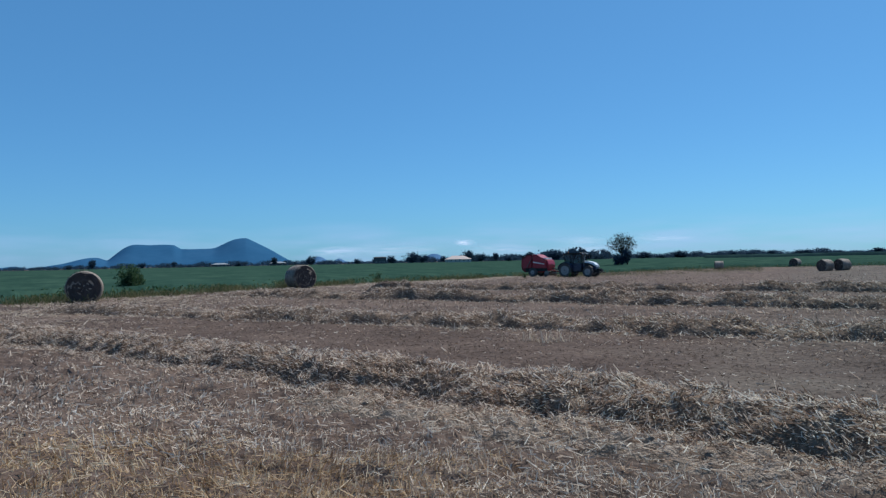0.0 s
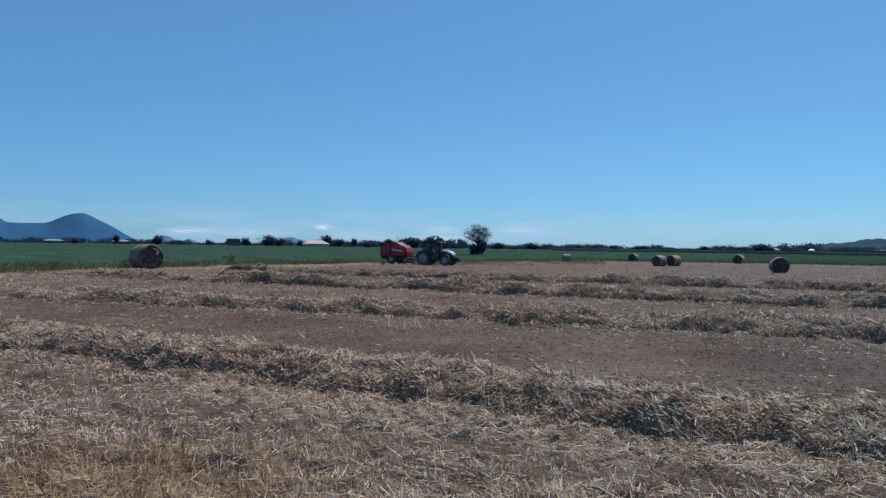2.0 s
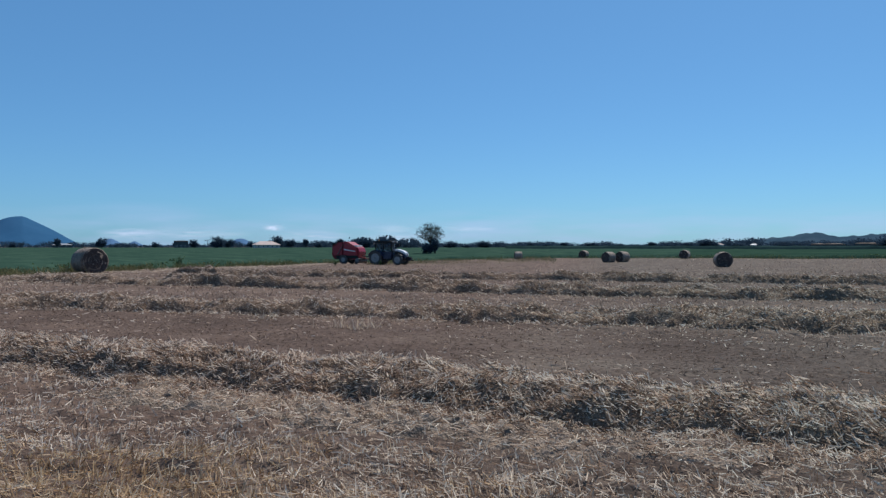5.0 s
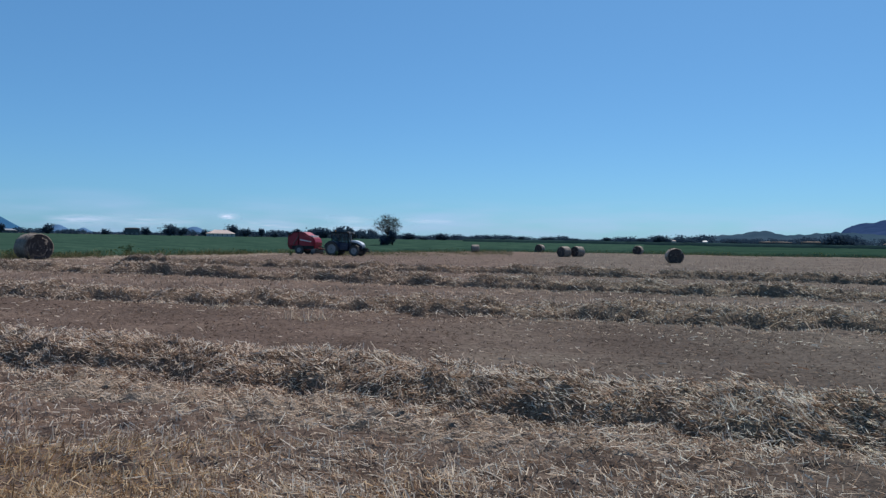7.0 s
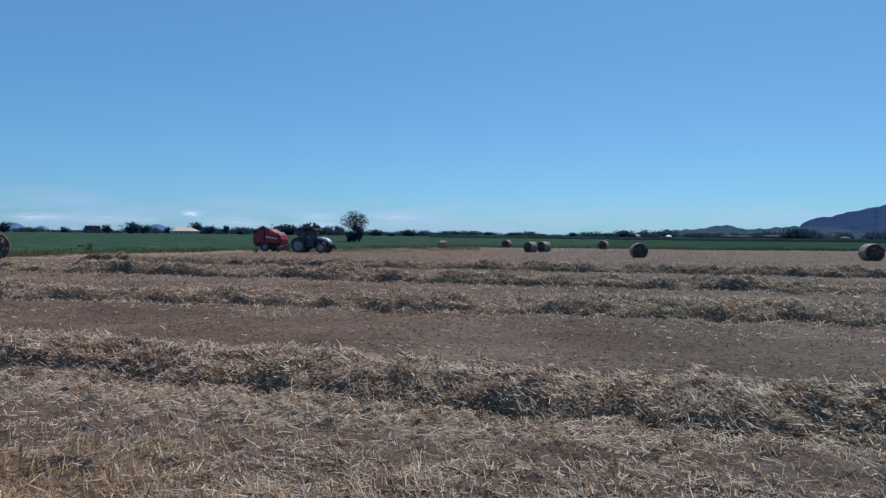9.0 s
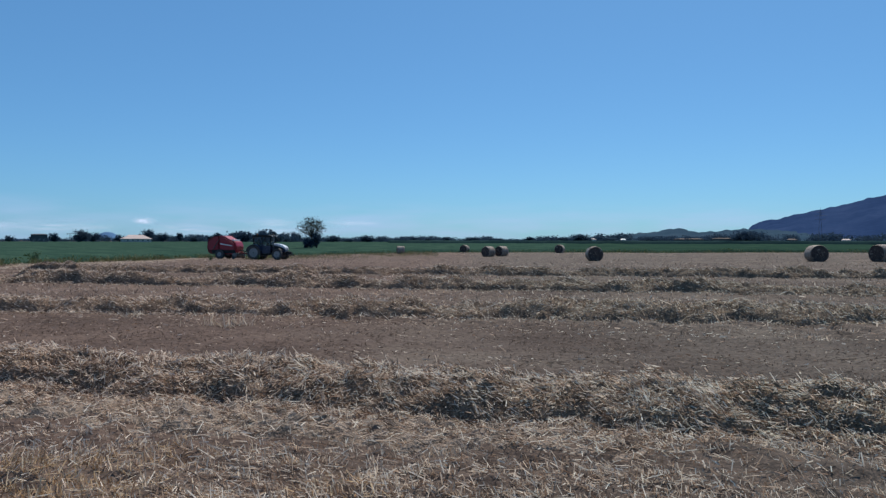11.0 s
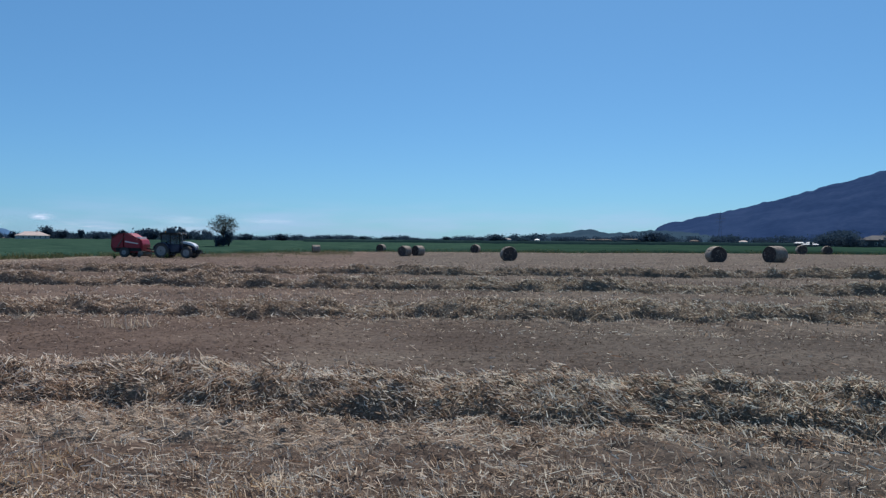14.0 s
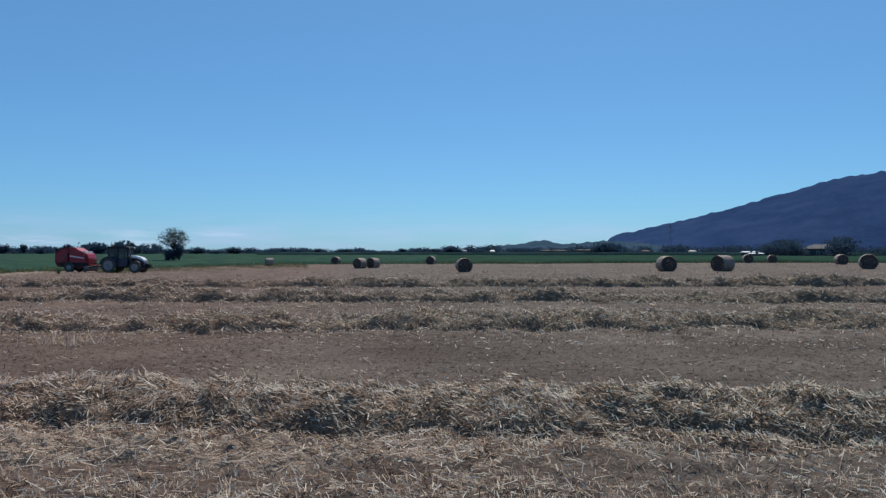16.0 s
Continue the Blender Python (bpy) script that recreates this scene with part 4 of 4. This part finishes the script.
house(facing(-5.0, 560), 10, 8, 5.4, 0.5, GREY_WALL, GREY_WALL, 3, "dark flat-roofed farm block among distant trees", category="barn")
house(facing(-17.2, 640), 14, 8, 2.4, 1.2, FADED_ROOF, GREY_WALL, 4, "long faded grey shed below the mountains", category="shed")
house(facing(-12.9, 640), 14, 7, 2.6, 1.2, FADED_ROOF, GREY_WALL, 2, "low pale-roofed building below the mountains", category="shed")
house(facing(57.6, 325, 10), 6, 5, 1.7, 0.5, SHEET_ROOF, GREY_WALL, 1, "shed with bright pale metal roof", hip=0.02, category="shed")
house(facing(58.0, 300, 10), 4.5, 4, 1.2, 0.35, SHEET_ROOF, GREY_WALL, 1, "lower shed with bright pale metal roof", hip=0.02, category="shed")
house(facing(62.4, 330, -6), 15, 9, 3.2, 1.8, GREY_WALL, GREY_WALL, 4, "long dim farmhouse with low roof by dark trees")
house(facing(68.5, 320, -6), 14, 9, 3.4, 1.8, TILE, GREY_WALL, 4, "dim farmhouse with tiled roof by dark trees")
house(facing(35.9, 880), 14, 8, 3.4, 1.6, TILE, PLASTER, 3, "pale distant house before the low ridge")
house(facing(38.4, 880), 6, 8, 3.2, 1.4, SHEET_ROOF, PLASTER, 3, "white distant house before the low ridge")
house(facing(50.2, 870), 10, 9, 3.2, 1.4, PLOT, GREY_WALL, 3, "grey distant barn below the hillside", category="barn")
house(facing(53.6, 870), 9, 8, 3.0, 1.4, TILE, PLASTER, 3, "pale distant farm building below the hillside", category="barn")
# Two added blocks that stand in for pale field patches below the ridge.
house(facing(43.2, 905), 34, 20, 4.0, 1.0, PLOT, PLOT, 0, "long earth-coloured block standing in for a dry field patch", category="barn")
house(facing(45.6, 905), 24, 20, 4.6, 1.0, PLOT, PLOT, 0, "earth-coloured block standing in for a dry field patch", category="barn")


def crane():
    c = thing("tower_crane", facing(-3.1, 640), "thin grey tower crane standing far behind trees", "crane")
    part("mast", block(bmesh.new(), -0.22, 0.22, -0.22, 0.22, 0, 7.0), STEEL, c)
    part("jib", rod(bmesh.new(), (-2.0, 0, 6.6), (10, 0, 7.6), 0.12, 0.08, 6), STEEL, c)
    part("counterweight", block(bmesh.new(), -2.2, -1.4, -0.3, 0.3, 6.0, 6.9, 0.05), STEEL, c)
    p = thing("lattice_pylon", facing(52.0, 900), "dark grey lattice power pylon before the hillside", "pylon")
    for sx, sy in ((-1, -1), (1, -1), (1, 1), (-1, 1)):
        part("leg", rod(bmesh.new(), (sx * 2.2, sy * 2.2, -1), (sx * 0.25, sy * 0.25, 37), 0.16, 0.1, 5), GREY_WALL, p)
    for z, w in ((26, 5.0), (30, 6.0), (34, 4.0)):
        part("crossarm", rod(bmesh.new(), (-w, 0, z), (w, 0, z), 0.15, 0.15, 5), GREY_WALL, p)
    for z in range(4, 36, 6):
        k = 2.2 - 1.95 * z / 37
        part("brace", rod(bmesh.new(), (-k, -k, z), (k, -k, z + 5), 0.09, 0.09, 5), GREY_WALL, p)


crane()


# ---- round bales ----
def bale(az, d, size, deep, axis_az, label, wrap=BALE_WRAP):
    """A round bale on its side; the axis lies along the direction axis_az."""
    x, y = polar(az, d)
    r = size / 2
    b = thing("round_bale", pose(x, y, float(lift(x, y)), 0, 0, -axis_az), label, "bale", "round bales")
    bm = bmesh.new()
    prof = [(r * 0.945, -deep / 2), (r * 0.985, -deep / 2 + 0.04), (r, -deep / 2 + 0.14), (r * 1.01, -deep * 0.2), (r * 1.012, 0), (r * 1.01, deep * 0.2), (r, deep / 2 - 0.14), (r * 0.985, deep / 2 - 0.04), (r * 0.945, deep / 2)]
    turned(bm, prof, 56)
    for v in bm.verts:
        k = 1 + 0.022 * noise.noise(v.co * 4 + Vector((az, d, 0))) + 0.012 * noise.noise(v.co * 13 + Vector((d, az, 0)))
        v.co.x *= k
        v.co.z = max(v.co.z * k, -r * 0.88) + r * 0.88 - 0.015
        v.co.x *= 1.03 + 0.08 * max(0, 0.6 - v.co.z / size)
    part("drum", bm, wrap, b, smooth=True)
    for side in (-1, 1):
        bm = bmesh.new()
        seg, rings = 48, 14
        grid = []
        for i in range(rings + 1):
            q = r * 0.955 * i / rings
            grid.append([bm.verts.new((q * math.cos(2 * math.pi * j / seg), side * (deep / 2 + 0.012 + 0.007 * math.sin(i * 2.1 + 2 * math.pi * j / seg) + 0.03 * noise.noise((q * 5 + az, j * 0.35, d))),
                                       max(q * math.sin(2 * math.pi * j / seg), -r * 0.87) + r * 0.88 - 0.012)) for j in range(seg)] if i else [bm.verts.new((0, side * (deep / 2 + 0.02), r * 0.88))])
        for j in range(seg):
            bm.faces.new((grid[0][0], grid[1][j], grid[1][(j + 1) % seg]))
            for i in range(1, rings):
                bm.faces.new((grid[i][j], grid[i + 1][j], grid[i + 1][(j + 1) % seg], grid[i][(j + 1) % seg]))
        bmesh.ops.recalc_face_normals(bm, faces=bm.faces[:])
        part("end_face", bm, BALE_FACE, b, "darker spiral straw end")
    n = 160
    a, c = rng.uniform(0, 2 * math.pi, n), rng.uniform(-0.5, 0.5, n) * deep
    nrm = np.stack([np.cos(a), 0 * a, np.sin(a)], 1)
    base = nrm * r * 0.985 + np.stack([0 * a, c, 0 * a + r * 0.88], 1)
    base[:, 2] = np.maximum(base[:, 2], 0.02)
    v, q = stalks(base, nrm * 0.5 + rng.normal(0, 0.6, (n, 3)), rng.uniform(0.05, 0.16, n), rng.uniform(0.012, 0.022, n))
    fringe = new("loose_straw", sheet("loose_straw", v, q, [BALE_FACE]))
    fringe.parent = b
    tagged(fringe, kind="stuff")
    return b


BALES = [(-26.4, 38.6, 1.56, 1.25, -23, "large round straw bale on the pale headland"),
         (-11.15, 49.6, 1.66, 1.4, -36, "round straw bale beside the green crop"),
         (21.0, 122, 1.35, 1.25, 105, "small-looking pale round bale at the crop border"),
         (26.1, 124, 1.35, 1.25, 50, "dark round bale standing at the crop border"),
         (28.0, 98, 1.48, 1.25, 70, "round bale with a sunlit end beside another"),
         (29.05, 99, 1.48, 1.25, 72, "round bale close beside another bale"),
         (33.6, 112, 1.35, 1.25, 48, "dark round bale at the far field edge"),
         (36.3, 68, 1.42, 1.25, 25, "round straw bale on pale stubble"),
         (51.85, 67.5, 1.46, 1.3, 30, "round straw bale on pale stubble"),
         (55.85, 69, 1.50, 1.4, 96, "round straw bale with a sunlit top"),
         (57.5, 122, 1.45, 1.25, 46, "far round bale before the farmstead"),
         (59.1, 124, 1.35, 1.25, 48, "far round bale before the farmstead"),
         (63.5, 112, 1.48, 1.25, 44, "far round bale on the stubble"),
         (65.15, 83, 1.58, 1.25, 59, "round straw bale on open stubble")]
for spec in BALES:
    bale(*spec)


# ---- machines ----
def wheel(name, parent, x, y, r, wide, rim_r, lugs):
    w = new(name)
    w.parent = parent
    w.location = (x, y, r)
    bm = bmesh.new()
    turned(bm, [(rim_r, -wide * 0.40), (r * 0.86, -wide * 0.5), (r * 0.95, -wide * 0.46), (r * 0.97, 0), (r * 0.95, wide * 0.46), (r * 0.86, wide * 0.5), (rim_r, wide * 0.40)], 36)
    for i in range(lugs):
        for s in (-1, 1):
            block(bm, -0.03, 0.03, 0, wide * 0.46, 0, r * 0.07, 0, pose(0, 0, 0, 0, -360 * (i + 0.5 * (s > 0)) / lugs, 0) @ Matrix.Translation((0, 0, r * 0.94)) @ pose(0, 0, 0, 0, 0, 25 * s) @ Matrix.Diagonal((1, s, 1, 1)))
    t = part("tyre", bm, RUBBER, w)
    bm = bmesh.new()
    turned(bm, [(rim_r * 1.03, -wide * 0.45), (rim_r * 0.92, -wide * 0.42), (rim_r * 0.6, -wide * 0.46), (rim_r * 0.2, -wide * 0.47), (rim_r * 0.2, wide * 0.47), (rim_r * 0.6, wide * 0.46), (rim_r * 0.92, wide * 0.42), (rim_r * 1.03, wide * 0.45)], 28)
    part("rim", bm, RIM, w)
    part("hub", rod(bmesh.new(), (0, -wide * 0.52, 0), (0, wide * 0.52, 0), rim_r * 0.18, None, 12), STEEL, w)
    return w


def tractor(m):
    t = thing("tractor", m, "dark tractor with silver bonnet and glazed cab pulling baler", "tractor")
    for y in (-0.92, 0.92):
        wheel("rear_wheel", t, -1.25, y, 0.84, 0.54, 0.52, 20)
        wheel("front_wheel", t, 1.62, y, 0.63, 0.42, 0.37, 18)
    part("chassis", block(block(bmesh.new(), -1.8, 2.1, -0.32, 0.32, 0.55, 1.05, 0.05), -1.7, -0.6, -0.5, 0.5, 0.6, 1.25, 0.08), BLACK, t)
    part("front_axle", rod(bmesh.new(), (1.62, -0.8, 0.63), (1.62, 0.8, 0.63), 0.12), STEEL, t)
    part("rear_axle", rod(bmesh.new(), (-1.25, -0.9, 0.84), (-1.25, 0.9, 0.84), 0.17), STEEL, t)
    bonnet = part("bonnet", slab(bmesh.new(), [(0.68, 1.0), (0.68, 1.86), (1.4, 1.82), (2.0, 1.66), (2.34, 1.40), (2.40, 0.95), (2.2, 0.85)], -0.42, 0.42, 0.06), NAVY, t)
    part("top_panel", slab(bmesh.new(), [(0.74, 1.68), (0.74, 1.905), (1.42, 1.86), (2.03, 1.69), (2.38, 1.42), (2.36, 1.24), (1.95, 1.46), (1.4, 1.64)], -0.45, 0.45, 0.02), SILVER, bonnet, "silver bonnet top")
    for y in (-0.43, 0.40):
        part("side_grille", slab(bmesh.new(), [(1.0, 1.2), (1.0, 1.60), (1.7, 1.54), (2.1, 1.35), (2.1, 1.15)], y, y + 0.03), BLACK, bonnet)
    for y in (-0.27, 0.27):
        part("headlight", block(bmesh.new(), 2.36, 2.45, y - 0.11, y + 0.11, 1.16, 1.32, 0.02), PALE, bonnet)
    part("front_weight", block(block(bmesh.new(), 2.4, 2.85, -0.4, 0.4, 0.55, 0.98, 0.06), 2.85, 3.0, -0.3, 0.3, 0.6, 0.9, 0.04), BLACK, t)
    for y in (-0.45, 0.45):
        part("link_arm", rod(bmesh.new(), (2.3, y, 0.7), (3.1, y, 0.52), 0.06), BLACK, t)
    part("exhaust", rod(rod(bmesh.new(), (0.92, -0.5, 1.5), (0.92, -0.5, 2.3), 0.08), (0.92, -0.5, 2.3), (0.92, -0.5, 3.02), 0.05), STEEL, t)
    cab = part("cab", block(block(block(bmesh.new(), -1.5, 0.7, -0.66, 0.66, 1.05, 1.62, 0.06), -0.45, 0.7, -0.84, 0.84, 0.72, 1.25, 0.06), -1.9, -1.4, -0.6, 0.6, 1.2, 1.6, 0.08), NAVY, t)
    part("roof", slab(bmesh.new(), [(-1.62, 2.66), (-1.56, 2.80), (-1.15, 2.89), (0.45, 2.89), (0.82, 2.81), (0.86, 2.67)], -0.82, 0.82, 0.04), BLACK, cab)
    for x0, x1 in ((0.66, 0.72), (-0.36, -0.36), (-1.42, -1.48)):
        for y in (-0.72, 0.72):
            part("pillar", rod(bmesh.new(), (x0, y * 0.94, 1.55), (x1, y, 2.7), 0.055, 0.055, 8), BLACK, cab)
    for y in (-0.705, 0.695):
        part("side_pane", slab(bmesh.new(), [(-0.32, 1.6), (-0.32, 2.68), (0.67, 2.68), (0.62, 1.6)], y, y + 0.012), GLASS, cab)
        part("rear_side_pane", slab(bmesh.new(), [(-1.38, 1.6), (-1.43, 2.68), (-0.40, 2.68), (-0.40, 1.6)], y, y + 0.012), GLASS, cab)
    part("windscreen", block(bmesh.new(), 0.675, 0.687, -0.66, 0.66, 1.6, 2.68), GLASS, cab)
    part("rear_pane", block(bmesh.new(), -1.455, -1.442, -0.66, 0.66, 1.6, 2.68), GLASS, cab)
    part("seat", block(block(bmesh.new(), -0.85, -0.35, -0.25, 0.25, 1.45, 1.65, 0.05), -0.95, -0.8, -0.25, 0.25, 1.6, 2.25, 0.05), BLACK, cab)
    part("steering_wheel", rod(rod(bmesh.new(), (0.25, 0, 1.5), (0.0, 0, 1.88), 0.03), (0.0, 0, 1.87), (-0.02, 0, 1.9), 0.2, None, 18), BLACK, cab)
    for y in (-1, 1):
        f = bmesh.new()
        arc = [(-1.25 + 0.95 * math.cos(radians(a)), 0.84 + 0.95 * math.sin(radians(a))) for a in range(15, 176, 16)]
        inner = [(-1.25 + 0.89 * math.cos(radians(a)), 0.84 + 0.89 * math.sin(radians(a))) for a in range(175, 14, -16)]
        slab(f, arc + inner, min(y * 0.55, y * 1.2), max(y * 0.55, y * 1.2))
        part("mudguard", f, NAVY, t)
        g = bmesh.new()
        arc = [(1.62 + 0.71 * math.cos(radians(a)), 0.63 + 0.71 * math.sin(radians(a))) for a in range(40, 151, 14)]
        inner = [(1.62 + 0.68 * math.cos(radians(a)), 0.63 + 0.68 * math.sin(radians(a))) for a in range(150, 39, -14)]
        slab(g, arc + inner, min(y * 0.66, y * 1.06), max(y * 0.66, y * 1.06))
        part("front_mudguard", g, BLACK, t)
        part("mirror", block(rod(bmesh.new(), (0.7, y * 0.72, 2.55), (0.95, y * 0.98, 2.5), 0.02), 0.92, 0.98, y * 0.98 - 0.1, y * 0.98 + 0.1, 2.2, 2.55, 0.015), BLACK, t)
        part("work_lamp", block(bmesh.new(), 0.82, 0.92, y * 0.55 - 0.1, y * 0.55 + 0.1, 2.69, 2.83, 0.02), PALE, t)
        part("tail_lamp", block(bmesh.new(), -2.16, -2.1, y * 1.0 - 0.12, y * 1.0 + 0.12, 1.3, 1.4, 0.01), LAMP_RED, t)
    part("fuel_tank", block(bmesh.new(), -0.25, 0.75, -0.78, -0.4, 0.55, 1.05, 0.08), BLACK, t)
    for z in (0.42, 0.70):
        part("step", block(bmesh.new(), -0.2, 0.2, -0.95, -0.72, z, z + 0.04), STEEL, t)
    part("beacon", rod(bmesh.new(), (-1.0, -0.6, 2.86), (-1.0, -0.6, 3.04), 0.06), AMBER, t)
    part("tow_hitch", block(rod(bmesh.new(), (-1.7, -0.35, 0.7), (-2.35, -0.42, 0.6), 0.05), -2.35, -1.7, -0.1, 0.1, 0.42, 0.56), STEEL, t)
    return t


def baler(m):
    """The towed baler; x runs forward from its tailgate."""
    b = thing("round_baler", m, "red dusty round baler hitched behind a tractor", "baler")
    for y in (-1.05, 1.05):
        wheel("wheel", b, 1.75, y, 0.56, 0.42, 0.26, 16)
    part("axle", rod(bmesh.new(), (1.75, -1.05, 0.56), (1.75, 1.05, 0.56), 0.08), STEEL, b)
    rear = [(1.55, 0.58), (0.45, 0.58), (0.08, 0.86), (0.0, 1.35), (0.04, 2.12), (0.16, 2.38), (0.55, 2.44), (0.72, 2.68), (1.55, 2.74)]
    front = [(1.6, 0.58), (1.6, 2.74), (2.2, 2.71), (2.72, 2.40), (3.62, 1.98), (3.78, 1.5), (3.72, 0.75), (3.3, 0.55)]
    tail = part("tailgate", slab(bmesh.new(), rear, -0.9, 0.9, 0.05), RED_DUSTY, b)
    body = part("chamber", slab(bmesh.new(), front, -0.9, 0.9, 0.05), RED, b)
    for y in (-1, 1):
        part("tailgate_panel", slab(bmesh.new(), [(1.5, 1.15), (0.3, 1.05), (0.12, 1.45), (0.16, 2.0), (0.62, 2.3), (0.85, 2.56), (1.5, 2.6)], min(y * 0.9, y * 1.0), max(y * 0.9, y * 1.0), 0.03), RED, tail)
        part("side_panel", slab(bmesh.new(), [(1.66, 1.1), (1.66, 2.6), (2.15, 2.58), (2.65, 2.28), (3.5, 1.86), (3.6, 1.1)], min(y * 0.9, y * 1.03), max(y * 0.9, y * 1.03), 0.04), RED, body)
        part("chain_guard", slab(bmesh.new(), [(0.7, 0.62), (0.6, 1.05), (3.6, 1.05), (3.7, 0.68)], min(y * 0.9, y * 0.98), max(y * 0.9, y * 0.98), 0.03), BLACK, body)
        part("stripe", slab(bmesh.new(), [(1.75, 1.72), (1.75, 1.86), (3.3, 1.60), (3.3, 1.50)], min(y * 1.03, y * 1.04), max(y * 1.03, y * 1.04)), PALE, body, "pale lettering stripe")
        part("tailgate_ram", rod(rod(bmesh.new(), (0.9, y * 1.05, 1.2), (1.5, y * 1.05, 2.1), 0.055), (1.5, y * 1.05, 2.1), (1.75, y * 1.05, 2.45), 0.03), STEEL, tail)
        part("tail_lamp", block(bmesh.new(), 0.0, 0.06, y * 0.75 - 0.12, y * 0.75 + 0.12, 1.2, 1.35, 0.01), LAMP_RED, tail)
        part("pickup_wheel", turned(bmesh.new(), [(0.12, y * 1.22 - 0.06), (0.2, y * 1.22 - 0.05), (0.2, y * 1.22 + 0.05), (0.12, y * 1.22 + 0.06)], 18), RUBBER, b).location = (3.55, 0, 0.2)
    part("net_box", block(bmesh.new(), 2.85, 3.4, -0.8, 0.8, 2.05, 2.3, 0.06), PALE, body, "pale net wrap box")
    part("top_frame", block(block(bmesh.new(), 0.02, 0.5, -0.95, 0.95, 2.42, 2.56, 0.03), -0.02, 0.14, -0.7, -0.5, 2.1, 2.5, 0.02), BLACK, tail)
    part("pickup", block(turned(bmesh.new(), [(0.1, -1.1), (0.3, -1.08), (0.3, 1.08), (0.1, 1.1)], 18), -0.1, 0.5, -1.1, 1.1, 0.2, 0.26), STEEL, b).location = (3.6, 0, 0.42)
    part("drawbar", slab(rod(rod(bmesh.new(), (3.6, -0.5, 0.8), (5.0, -0.06, 0.55), 0.07), (3.6, 0.5, 0.8), (5.0, 0.06, 0.55), 0.07), [(4.9, 0.48), (4.9, 0.6), (5.35, 0.56), (5.35, 0.48)], -0.08, 0.08), RED_DUSTY, b)
    part("drive_shaft", rod(bmesh.new(), (3.8, 0, 1.0), (5.4, 0, 0.8), 0.07), BLACK, b)
    part("hydraulic_hose", rod(rod(bmesh.new(), (3.7, -0.2, 1.6), (4.6, -0.25, 1.15), 0.025), (4.6, -0.25, 1.15), (5.5, -0.3, 1.25), 0.025), BLACK, b)
    part("jack_stand", rod(bmesh.new(), (4.5, -0.35, 0.35), (4.5, -0.35, 0.95), 0.04), STEEL, b)
    return b


HEADING = -36.0
tx, ty = polar(10.7, 87.0)
spot = pose(tx, ty, float(lift(tx, ty)) + 0.01, 0, 0, HEADING)
tractor(spot)
back = spot @ Matrix.Translation((-7.3, 0, 0))
bx, by = back.translation.x, back.translation.y
baler(pose(bx, by, float(lift(bx + 1.4, by - 1)) + 0.01, 0, 0, HEADING))
